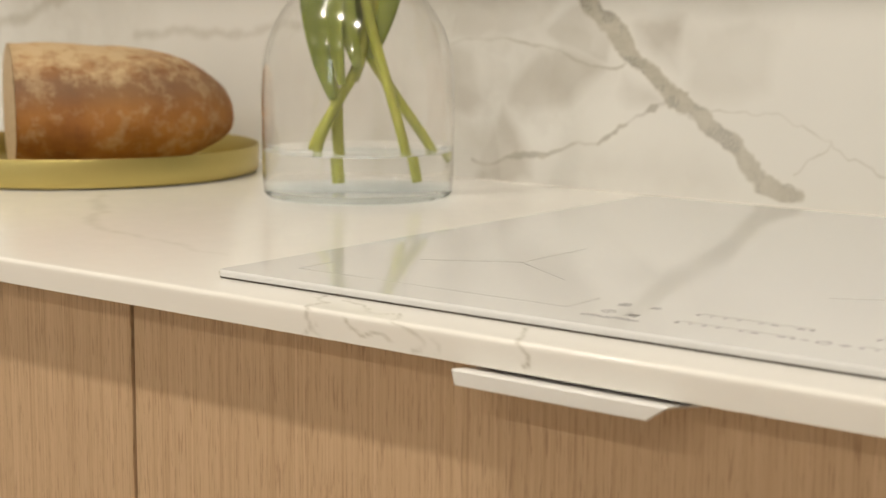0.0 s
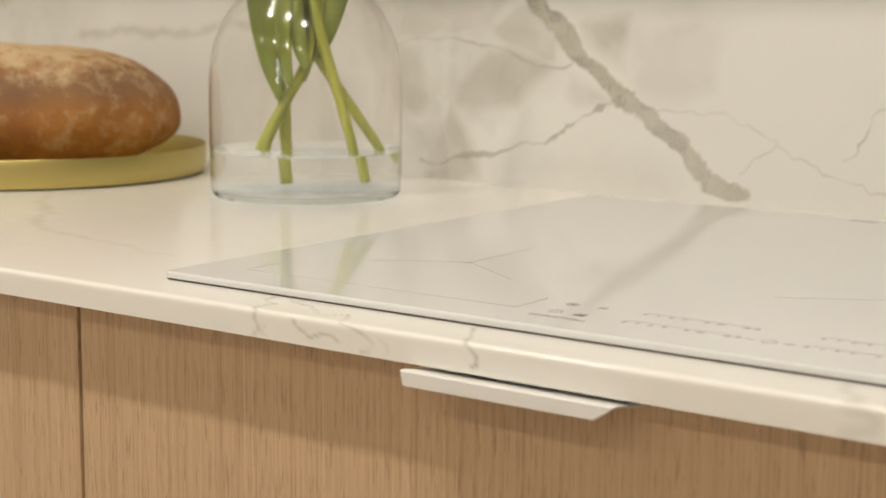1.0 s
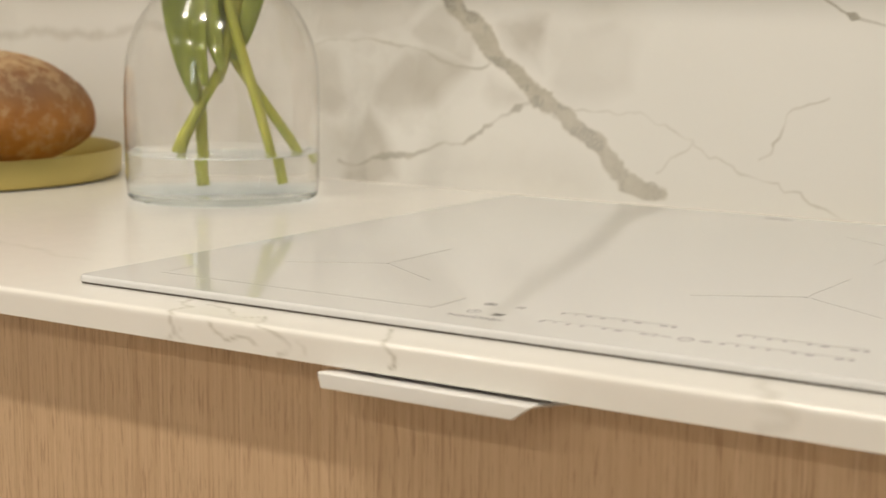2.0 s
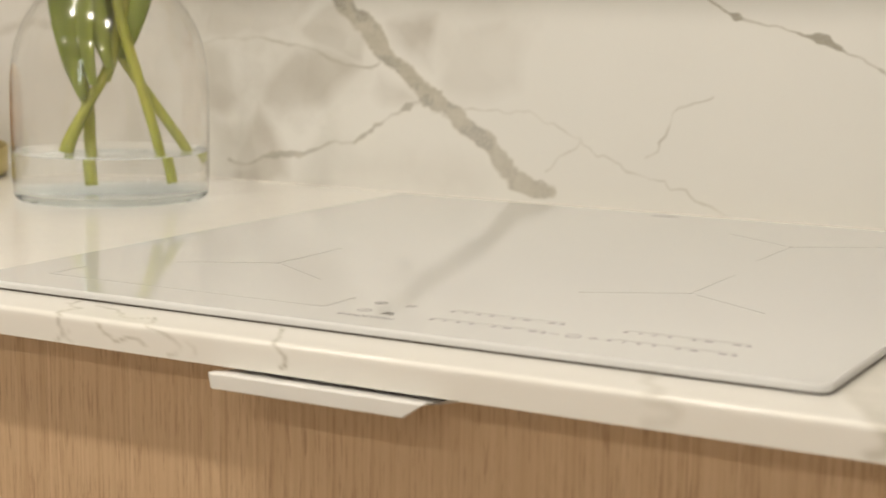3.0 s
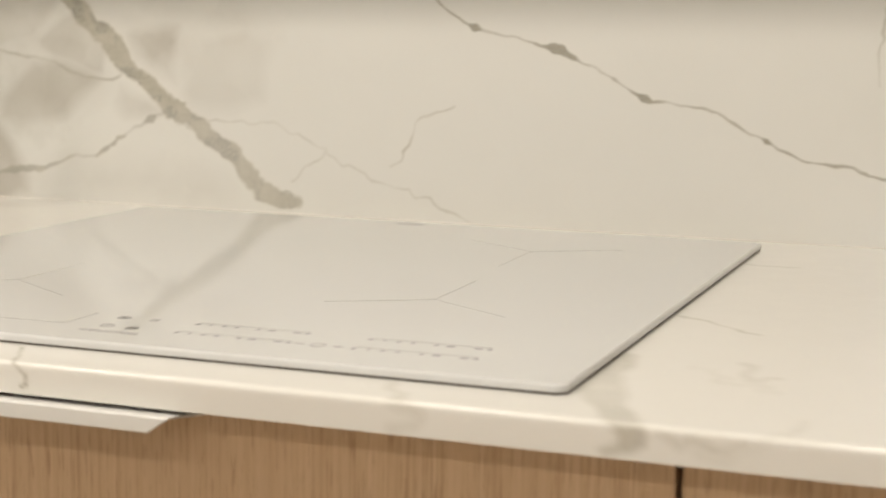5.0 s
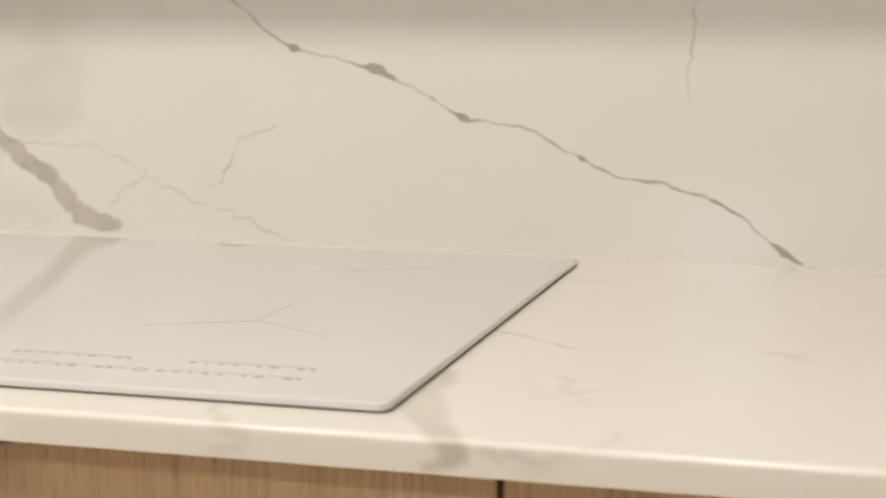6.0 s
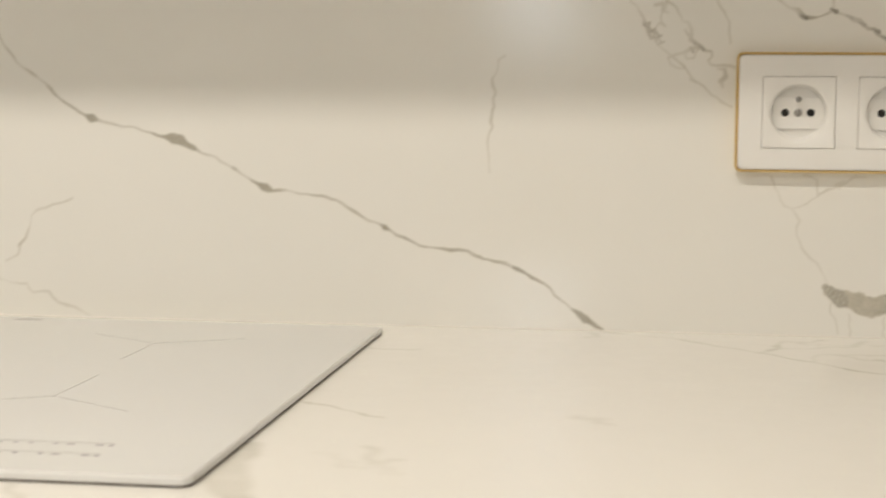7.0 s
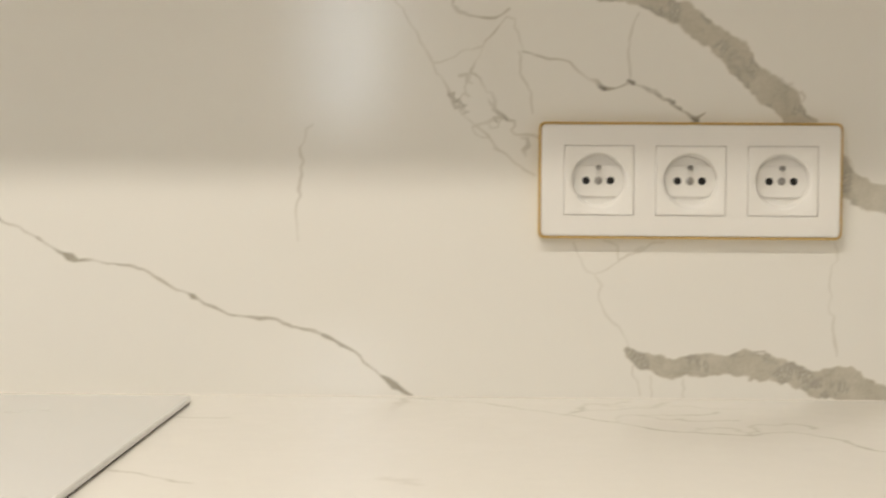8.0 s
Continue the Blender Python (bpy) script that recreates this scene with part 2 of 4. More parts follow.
def draw_vein(us, vs, field, points, strength=1.0, rough=0.10, edge=0.0006, jag=0.6, rim=None):
    pts = broken(points, rough)
    for a, b in zip(pts, pts[1:]):
        reach = 1.6 * max(a.z, b.z) + 2 * edge
        i0, i1 = np.searchsorted(us, (min(a.x, b.x) - reach, max(a.x, b.x) + reach))
        j0, j1 = np.searchsorted(vs, (min(a.y, b.y) - reach, max(a.y, b.y) + reach))
        if i1 <= i0 or j1 <= j0:
            continue
        u, v = np.meshgrid(us[i0:i1], vs[j0:j1], indexing="ij")
        dx, dy = b.x - a.x, b.y - a.y
        k = np.clip(((u - a.x) * dx + (v - a.y) * dy) / (dx * dx + dy * dy + 1e-12), 0, 1)
        d = np.hypot(u - a.x - k * dx, v - a.y - k * dy)
        w = a.z + k * (b.z - a.z)
        w = w * (1 + jag * ragged(u, v))
        val = strength * np.clip((w + edge - d) / (2 * edge), 0, 1)
        if max(a.z, b.z) < 0.002:
            val = val * np.clip(0.78 + 0.45 * lattice(u, v, 0.016, 1), 0.3, 1.2)
        if rim is not None:
            spots = np.clip(2.6 * (lattice(u, v, 0.012, 2) + 0.4 * lattice(u, v, 0.004, 0) - 0.12), 0, 1)
            line_in = np.exp(-(((d - 0.86 * w) / 0.0009) ** 2)) * spots
            inner_d = np.exp(-((lattice(u + 0.3, v, 0.014, 1) / 0.05) ** 2)) * (d < 0.9 * w) * np.clip(2 * lattice(u, v + 0.2, 0.02, 2), 0, 1)
            rim[i0:i1, j0:j1] = np.maximum(rim[i0:i1, j0:j1], np.maximum(0.55 * line_in, 0.25 * inner_d))
        field[i0:i1, j0:j1] = np.maximum(field[i0:i1, j0:j1], val)


def patch(us, vs, field, outline, strength, edge, wobble=0.004):
    """A soft-edged patch inside a closed outline of (u, v) corners."""
    pu, pv = [p[0] for p in outline], [p[1] for p in outline]
    i0, i1 = np.searchsorted(us, (min(pu) - 3 * edge, max(pu) + 3 * edge))
    j0, j1 = np.searchsorted(vs, (min(pv) - 3 * edge, max(pv) + 3 * edge))
    u, v = np.meshgrid(us[i0:i1], vs[j0:j1], indexing="ij")
    near = np.full(u.shape, 9.0)
    inside = np.zeros(u.shape, bool)
    for (ax, ay), (bx, by) in zip(outline, outline[1:] + outline[:1]):
        dx, dy = bx - ax, by - ay
        k = np.clip(((u - ax) * dx + (v - ay) * dy) / (dx * dx + dy * dy + 1e-12), 0, 1)
        near = np.minimum(near, np.hypot(u - ax - k * dx, v - ay - k * dy))
        if dy:
            inside ^= ((ay > v) != (by > v)) & (u < ax + dx * (v - ay) / dy)
    d = np.where(inside, near, -near) + wobble * lattice(u, v, 0.02, 1)
    val = strength * np.clip(0.5 + d / (2 * edge), 0, 1) * (0.9 + 0.2 * lattice(u, v, 0.025, 2))
    field[i0:i1, j0:j1] = np.maximum(field[i0:i1, j0:j1], val)


def sheet(name, us, vs, place, fields, material, extra):
    """A grid mesh over us x vs; place maps the grid to three coordinates; extra adds plain quads behind it."""
    nu, nv = len(us), len(vs)
    u, v = np.meshgrid(us, vs, indexing="ij")
    co = np.stack(place(u, v), axis=-1).reshape(-1, 3)
    idx = np.arange(nu * nv).reshape(nu, nv)
    quads = np.stack([idx[:-1, :-1], idx[1:, :-1], idx[1:, 1:], idx[:-1, 1:]], axis=-1).reshape(-1, 4)
    loops, more = extra(idx, co)
    co = np.concatenate([co, np.array(more, float).reshape(-1, 3)])
    quads = np.concatenate([quads, np.array(loops, int).reshape(-1, 4)])
    me = bpy.data.meshes.new(name)
    me.vertices.add(len(co))
    me.vertices.foreach_set("co", co.astype(np.float32).ravel())
    me.loops.add(quads.size)
    me.loops.foreach_set("vertex_index", quads.astype(np.int32).ravel())
    me.polygons.add(len(quads))
    me.polygons.foreach_set("loop_start", np.arange(0, quads.size, 4, dtype=np.int32))
    me.update(calc_edges=True)
    for key, f in fields.items():
        at = me.attributes.new(key, "FLOAT", "POINT")
        vals = np.zeros(len(co), np.float32)
        vals[: nu * nv] = f.ravel()
        at.data.foreach_set("value", vals)
    me.materials.append(material)
    me.polygons.foreach_set("use_smooth", np.ones(len(quads), bool))
    me.set_sharp_from_angle(angle=radians(40))
    return new(name, me)


def line(width, *uv):
    return [(a, b, width) for a, b in uv]


# ---------------- backsplash ----------------
SIDE_L, SIDE_R = -2.6, 1.5
FRONT, THICK = -0.594, 0.0163
wx = np.concatenate([np.linspace(SIDE_L, -1.75, 12), np.arange(-1.73, -1.0, 0.004), np.arange(-0.998, -0.15, 0.001), np.arange(-0.15, 0.40, 0.0008), np.linspace(0.405, SIDE_R, 12)])
wz = np.concatenate([np.arange(0.9, 1.235, 0.0008), np.linspace(1.24, 1.47, 12)])
wall_vein = np.zeros((len(wx), len(wz)))
wall_tone = np.zeros_like(wall_vein)
wall_cloud = np.zeros_like(wall_vein)


def wv(points, strength=1.0, rough=0.10, edge=0.0006, tone=0.0, jag=0.6, rimmed=False):
    draw_vein(wx, wz, wall_vein, points, strength, rough, edge, jag, wall_tone if rimmed else None)
    if tone:
        draw_vein(wx, wz, wall_tone, [(a, b, w * 1.4) for a, b, w in points], tone, rough, 0.002)


def wcloud(points, strength, edge):
    draw_vein(wx, wz, wall_cloud, points, strength, 0.05, edge)


# the broad vein behind the hob, and its side branches
wv([(-0.92, 1.20, 0.007), (-0.862, 1.12, 0.0075), (-0.814, 1.073, 0.0075), (-0.790, 1.053, 0.0085), (-0.769, 1.028, 0.0085), (-0.742, 1.008, 0.0075),
    (-0.722, 0.989, 0.0095), (-0.698, 0.975, 0.0075), (-0.673, 0.956, 0.0075), (-0.647, 0.935, 0.0085), (-0.633, 0.918, 0.008),
    (-0.614, 0.912, 0.0085), (-0.598, 0.910, 0.006)], 0.80, 0.05, 0.0016, 0.0, 0.5, True)
# the vein pales towards the worktop
wall_vein *= np.clip(0.82 + (wz - 0.975) / 0.10, 0.82, 1.0)[None, :]
wv([(-0.724, 0.985, 0.0012), (-0.742, 0.978, 0.0032), (-0.763, 0.966, 0.0009), (-0.787, 0.950, 0.0028), (-0.812, 0.941, 0.0012),
    (-0.837, 0.935, 0.0009), (-0.870, 0.928, 0.0034), (-0.885, 0.926, 0.0025), (-0.914, 0.917, 0.0011), (-0.941, 0.919, 0.0016)], 0.6, 0.08, 0.001, 0.4)
wv(line(0.0012, (-0.99, 1.027), (-0.965, 1.030), (-0.919, 1.034), (-0.880, 1.032), (-0.848, 1.027), (-0.817, 1.016), (-0.787, 1.011), (-0.763, 1.018)), 0.5, 0.06, 0.001, 0.2)
wv(line(0.0010, (-0.700, 0.979), (-0.676, 0.979), (-0.625, 0.978), (-0.593, 0.967), (-0.571, 0.958), (-0.574, 0.950), (-0.603, 0.928)), 0.32)
wv(line(0.0009, (-0.571, 0.958), (-0.534, 0.938), (-0.503, 0.927), (-0.472, 0.916), (-0.447, 0.905), (-0.437, 0.900)), 0.36)
wv(line(0.0009, (-0.511, 0.945), (-0.501, 0.950), (-0.494, 0.964), (-0.484, 0.987), (-0.470, 0.992), (-0.454, 0.997)), 0.45)
# the long thin vein that falls to the worktop
wv([(-0.560, 1.175, 0.001), (-0.510, 1.120, 0.001), (-0.476, 1.090, 0.001), (-0.459, 1.074, 0.0009), (-0.443, 1.0645, 0.001), (-0.437, 1.062, 0.0036), (-0.428, 1.059, 0.0012),
    (-0.410, 1.055, 0.0008), (-0.381, 1.048, 0.0009), (-0.372, 1.047, 0.0030), (-0.364, 1.044, 0.0050), (-0.352, 1.0385, 0.0018), (-0.338, 1.033, 0.0008),
    (-0.322, 1.0245, 0.0008), (-0.319, 1.023, 0.0019), (-0.315, 1.020, 0.0008), (-0.300, 1.011, 0.0010), (-0.294, 1.008, 0.0032), (-0.287, 1.0055, 0.0010),
    (-0.268, 1.004, 0.0008), (-0.236, 0.999, 0.0009)], 0.88, 0.05, 0.0006, 0.32)
wv([(-0.236, 0.999, 0.0009), (-0.218, 0.988, 0.0008), (-0.200, 0.980, 0.0008), (-0.197, 0.978, 0.0021), (-0.193, 0.976, 0.0008), (-0.169, 0.964, 0.0010),
    (-0.151, 0.962, 0.0011), (-0.125, 0.957, 0.0012), (-0.098, 0.950, 0.0012), (-0.091, 0.947, 0.0024), (-0.085, 0.944, 0.0010), (-0.065, 0.932, 0.0009),
    (-0.049, 0.917, 0.0009), (-0.046, 0.915, 0.0020), (-0.038, 0.909, 0.0036), (-0.030, 0.904, 0.0022), (-0.024, 0.901, 0.0010)], 0.9, 0.06, 0.0007, 0.35)
wv(line(0.0010, (-0.103, 1.113), (-0.113, 1.095), (-0.111, 1.074), (-0.112, 1.058), (-0.116, 1.046), (-0.114, 1.023)), 0.5, 0.08, 0.0007)
# the web of veins round the sockets
wv(line(0.0007, (-0.06, 1.235), (-0.038, 1.209), (-0.021, 1.185), (-0.009, 1.162), (0.006, 1.132), (0.024, 1.114), (0.042, 1.095), (0.071, 1.075)), 0.5, 0.05)
wv(line(0.0007, (-0.009, 1.162), (0.013, 1.171), (0.030, 1.175), (0.041, 1.189), (0.048, 1.198), (0.055, 1.196)), 0.5)
wv(line(0.0012, (0.004, 1.215), (0.006, 1.207), (0.019, 1.199), (0.039, 1.197), (0.050, 1.204)), 0.6, 0.1, 0.0008, 0.3)
wv([(0.024, 1.163, 0.0006), (0.028, 1.150, 0.0007), (0.037, 1.139, 0.0009), (0.039, 1.126, 0.0016), (0.047, 1.120, 0.0018), (0.055, 1.117, 0.0009), (0.070, 1.106, 0.0012), (0.078, 1.100, 0.0018)], 0.6, 0.22, 0.0007, 0.30)
wv(line(0.0006, (0.003, 1.137), (0.008, 1.139), (0.007, 1.131), (0.012, 1.134), (0.011, 1.127), (0.017, 1.129), (0.014, 1.122), (0.019, 1.124)), 0.8, 0.2, 0.0006, 0.6)
wv(line(0.0005, (0.030, 1.175), (0.024, 1.163), (0.020, 1.150), (0.016, 1.143), (0.012, 1.134)), 0.45, 0.2, 0.0006)
wv(line(0.0005, (0.047, 1.120), (0.042, 1.112), (0.034, 1.116)), 0.5, 0.25, 0.0006, 0.3)
wv(line(0.0005, (0.022, 1.112), (0.030, 1.104), (0.044, 1.093)), 0.4, 0.2, 0.0006)
wv([(0.012, 1.152, 0.0014), (0.018, 1.153, 0.0014), (0.022, 1.146, 0.0005)], 0.35, 0.3)
wv([(0.022, 1.112, 0.0006), (0.034, 1.116, 0.0012), (0.047, 1.120, 0.0012)], 0.5, 0.2)
wv(line(0.0007, (0.058, 1.171), (0.059, 1.154), (0.068, 1.139), (0.069, 1.123)), 0.5)
wv(line(0.0007, (0.055, 1.196), (0.058, 1.185), (0.061, 1.171)), 0.35)
wv([(0.061, 1.171, 0.0008), (0.076, 1.167, 0.0008), (0.098, 1.163, 0.0008), (0.112, 1.150, 0.0008), (0.123, 1.143, 0.0018), (0.134, 1.143, 0.0008), (0.145, 1.148, 0.0016),
    (0.152, 1.145, 0.0008), (0.160, 1.141, 0.0018), (0.175, 1.134, 0.0018), (0.181, 1.128, 0.0008), (0.189, 1.124, 0.0008), (0.195, 1.119, 0.0028), (0.203, 1.124, 0.0007)], 0.72, 0.10, 0.0005, 0.35)
wv(line(0.0007, (0.145, 1.148), (0.143, 1.172), (0.146, 1.190), (0.151, 1.201)), 0.6, 0.05, 0.0007, 0.2)
wv([(0.100, 1.222, 0.002), (0.129, 1.213, 0.003), (0.159, 1.209, 0.006), (0.186, 1.201, 0.0105), (0.212, 1.181, 0.0105), (0.239, 1.155, 0.0100), (0.265, 1.133, 0.0105),
    (0.290, 1.100, 0.0110), (0.314, 1.070, 0.0115), (0.344, 1.057, 0.0110), (0.400, 1.030, 0.0115)], 0.78, 0.05, 0.0010, 0.0, 0.4, True)
wv([(0.226, 1.172, 0.0008), (0.233, 1.160, 0.0006), (0.240, 1.152, 0.0005)], 0.9, 0.2, 0.0007, 0.5)
wv([(0.145, 0.938, 0.0030), (0.157, 0.930, 0.0060), (0.175, 0.925, 0.0085), (0.200, 0.926, 0.0085), (0.224, 0.929, 0.0080), (0.246, 0.928, 0.0110), (0.273, 0.920, 0.0085),
    (0.308, 0.912, 0.0120), (0.347, 0.902, 0.0100), (0.380, 0.892, 0.0100)], 0.82, 0.06, 0.0009, 0.0, 0.5, True)
wv([(0.290, 0.914, 0.0015), (0.302, 0.920, 0.0006), (0.305, 0.926, 0.0006)], 0.9, 0.15, 0.0007, 0.6)
wv(line(0.0007, (0.102, 1.022), (0.109, 1.005), (0.118, 0.998), (0.122, 0.978), (0.133, 0.960), (0.146, 0.941), (0.149, 0.925), (0.155, 0.903)), 0.5)
wv(line(0.0007, (0.163, 0.918), (0.164, 0.901)), 0.4)
wv(line(0.0007, (0.189, 0.916), (0.189, 0.901)), 0.4)
wv(line(0.0007, (0.126, 1.024), (0.137, 1.009), (0.153, 1.016), (0.172, 1.023)), 0.65, 0.12)
wv(line(0.0006, (0.138, 1.008), (0.129, 1.002), (0.118, 0.998)), 0.5, 0.15)
wv(line(0.0006, (0.153, 1.014), (0.158, 1.019), (0.165, 1.024)), 0.5, 0.2)
wv(line(0.0007, (0.305, 1.024), (0.302, 0.997), (0.306, 0.966), (0.308, 0.935)), 0.4)
wv([(0.226, 1.172, 0.0008), (0.222, 1.160, 0.0006), (0.230, 1.150, 0.0006)], 0.8, 0.2, 0.0006, 0.5)
wv([(0.262, 1.150, 0.0016), (0.275, 1.132, 0.0012)], 0.8, 0.3, 0.001, 0.3)
wv([(0.318, 1.055, 0.0018), (0.326, 1.050, 0.0008)], 0.8, 0.3, 0.001, 0.4)
wv([(0.170, 0.931, 0.0006), (0.185, 0.920, 0.0007), (0.205, 0.919, 0.0006)], 0.8, 0.2, 0.0006, 0.3)
wv([(0.243, 0.937, 0.0014), (0.252, 0.938, 0.0010), (0.262, 0.929, 0.0006)], 0.8, 0.3, 0.0006, 0.4)
wv([(0.060, 1.104, 0.0010), (0.066, 1.098, 0.0022), (0.064, 1.090, 0.0008)], 0.5, 0.3, 0.0008, 0.3)
wv([(0.150, 1.016, 0.0012), (0.156, 1.019, 0.0009)], 0.5, 0.3)
for bx, bz, bw in ((0.123, 1.143, 0.0018), (0.145, 1.148, 0.0020), (0.157, 1.143, 0.0015), (0.166, 1.138, 0.0016), (0.176, 1.133, 0.0018), (0.182, 1.128, 0.0014), (0.195, 1.119, 0.0026)):
    wv([(bx - 0.002, bz + 0.001, bw * 0.6), (bx + 0.002, bz - 0.001, bw)], 0.9, 0.2, 0.0006, 0.8)
for bx, bz in ((0.004, 1.137), (0.009, 1.133), (0.008, 1.128), (0.014, 1.130), (0.016, 1.125), (0.036, 1.131), (0.041, 1.124), (0.048, 1.119), (0.040, 1.118)):
    wv([(bx - 0.0015, bz + 0.0025, 0.0004), (bx + 0.0010, bz - 0.0015, 0.0008)], 0.8, 0.2, 0.0006, 0.8)
wv(line(0.0007, (-0.612, 0.918), (-0.605, 0.919), (-0.600, 0.914), (-0.599, 0.908), (-0.604, 0.905)), 0.8, 0.15, 0.0007, 0.6)
wv(line(0.0006, (-0.607, 0.913), (-0.603, 0.910), (-0.606, 0.907)), 0.7, 0.2, 0.0006, 0.4)
# far left, behind the loaf
wv(line(0.004, (-1.42, 1.029), (-1.336, 1.037), (-1.216, 1.040), (-1.10, 1.036)), 0.35, 0.05, 0.003)
wv(line(0.006, (-1.70, 1.010), (-1.632, 1.043), (-1.577, 1.064), (-1.50, 1.10)), 0.5, 0.08, 0.004)
# soft grey patches beside the broad vein and behind the vase
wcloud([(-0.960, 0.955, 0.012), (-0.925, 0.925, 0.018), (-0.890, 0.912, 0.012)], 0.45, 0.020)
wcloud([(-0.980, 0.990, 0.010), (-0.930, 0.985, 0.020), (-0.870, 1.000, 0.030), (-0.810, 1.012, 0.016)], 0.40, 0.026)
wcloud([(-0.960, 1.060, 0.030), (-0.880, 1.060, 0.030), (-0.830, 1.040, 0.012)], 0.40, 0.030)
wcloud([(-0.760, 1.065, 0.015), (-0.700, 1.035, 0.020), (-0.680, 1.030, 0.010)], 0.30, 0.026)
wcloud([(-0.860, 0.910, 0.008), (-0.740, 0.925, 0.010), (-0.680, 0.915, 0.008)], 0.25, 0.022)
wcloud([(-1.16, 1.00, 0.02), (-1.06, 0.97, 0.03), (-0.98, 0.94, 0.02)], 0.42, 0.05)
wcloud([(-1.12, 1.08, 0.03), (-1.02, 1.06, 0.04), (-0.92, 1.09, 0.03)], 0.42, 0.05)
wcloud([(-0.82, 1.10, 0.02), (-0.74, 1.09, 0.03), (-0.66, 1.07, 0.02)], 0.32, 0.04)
wcloud([(-1.60, 1.06, 0.04), (-1.50, 1.05, 0.03), (-1.44, 1.05, 0.02)], 0.5, 0.05)
wcloud([(0.03, 1.19, 0.01), (0.05, 1.13, 0.012), (0.07, 1.10, 0.01)], 0.10, 0.02)

# flatter grey patches with firmer edges inside those
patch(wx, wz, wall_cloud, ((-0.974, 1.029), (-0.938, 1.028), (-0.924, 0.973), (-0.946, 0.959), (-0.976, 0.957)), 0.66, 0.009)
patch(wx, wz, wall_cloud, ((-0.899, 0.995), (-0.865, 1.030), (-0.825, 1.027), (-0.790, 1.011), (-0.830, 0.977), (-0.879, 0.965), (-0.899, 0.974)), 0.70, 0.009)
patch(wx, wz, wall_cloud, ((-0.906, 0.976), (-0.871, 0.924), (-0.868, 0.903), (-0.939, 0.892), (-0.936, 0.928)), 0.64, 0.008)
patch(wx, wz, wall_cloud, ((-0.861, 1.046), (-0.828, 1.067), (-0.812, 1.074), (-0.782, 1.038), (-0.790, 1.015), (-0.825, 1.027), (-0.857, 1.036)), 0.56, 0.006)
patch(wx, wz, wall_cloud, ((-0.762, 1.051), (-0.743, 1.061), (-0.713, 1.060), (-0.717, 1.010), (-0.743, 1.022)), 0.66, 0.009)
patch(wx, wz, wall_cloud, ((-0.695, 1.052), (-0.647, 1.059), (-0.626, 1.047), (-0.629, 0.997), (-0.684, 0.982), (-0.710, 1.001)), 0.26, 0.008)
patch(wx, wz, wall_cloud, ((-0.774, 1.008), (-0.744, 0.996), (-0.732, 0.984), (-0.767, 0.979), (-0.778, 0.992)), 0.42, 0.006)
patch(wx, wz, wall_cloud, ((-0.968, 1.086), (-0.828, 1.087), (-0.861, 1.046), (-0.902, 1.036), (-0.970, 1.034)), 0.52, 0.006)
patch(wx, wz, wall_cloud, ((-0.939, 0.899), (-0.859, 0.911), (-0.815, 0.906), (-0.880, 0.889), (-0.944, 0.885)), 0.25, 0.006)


def back_of(depth):
    def extra(idx, co):
        a, b, c, d = idx[0, 0], idx[-1, 0], idx[-1, -1], idx[0, -1]
        n = idx.size
        more = [tuple(co[k] + np.array(depth)) for k in (a, b, c, d)]
        return [(n, n + 1, n + 2, n + 3)], more
    return extra


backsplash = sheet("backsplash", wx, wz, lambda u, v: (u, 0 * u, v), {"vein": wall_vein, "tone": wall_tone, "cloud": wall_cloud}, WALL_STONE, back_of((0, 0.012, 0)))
tagged(backsplash, "polished white stone backsplash with grey-beige marble veins", "backsplash", kind="structure")

# ---------------- worktop ----------------
tx = np.concatenate([np.linspace(SIDE_L, -1.25, 10), np.arange(-1.24, 0.45, 0.0025), np.linspace(0.46, SIDE_R, 10)])
ts = np.concatenate([np.arange(0.0, 0.590, 0.0025), np.linspace(0.590, 0.5985, 9), np.arange(0.599, 0.594 + THICK - 0.0012, 0.0015), [0.594 + THICK - 0.001, 0.594 + THICK, 0.594 + THICK + 0.03]])
top_vein = np.zeros((len(tx), len(ts)))
top_tone = np.zeros_like(top_vein)
top_cloud = np.zeros_like(top_vein)
EDGE_R = 0.003


def top_place(u, s):
    """Unrolled slab: s runs from the wall to the front, over a rounded edge and down the front face."""
    y = -np.minimum(s, -FRONT)
    z = 0.9 - np.clip(s + FRONT, 0, THICK)
    k = np.clip((s + FRONT) / (1.5 * EDGE_R), -1, 1)
    a = (k + 1) * math.pi / 4
    near = np.abs(s + FRONT) < 1.5 * EDGE_R
    y = np.where(near, FRONT + EDGE_R * (1 - np.sin(a)), y)
    z = np.where(near, 0.9 - EDGE_R * (1 - np.cos(a)), z)
    under = s > -FRONT + THICK + 1e-6
    y = np.where(under, FRONT + (s + FRONT - THICK), y)
    return u, y, z


def tv(points, strength=1.0, rough=0.10, edge=0.0012, tone=0.0, jag=0.6):
    draw_vein(tx, ts, top_vein, points, strength, rough, edge, jag)
    if tone:
        draw_vein(tx, ts, top_tone, [(a, b, w * 1.4) for a, b, w in points], tone, rough, 0.003)


F = -FRONT
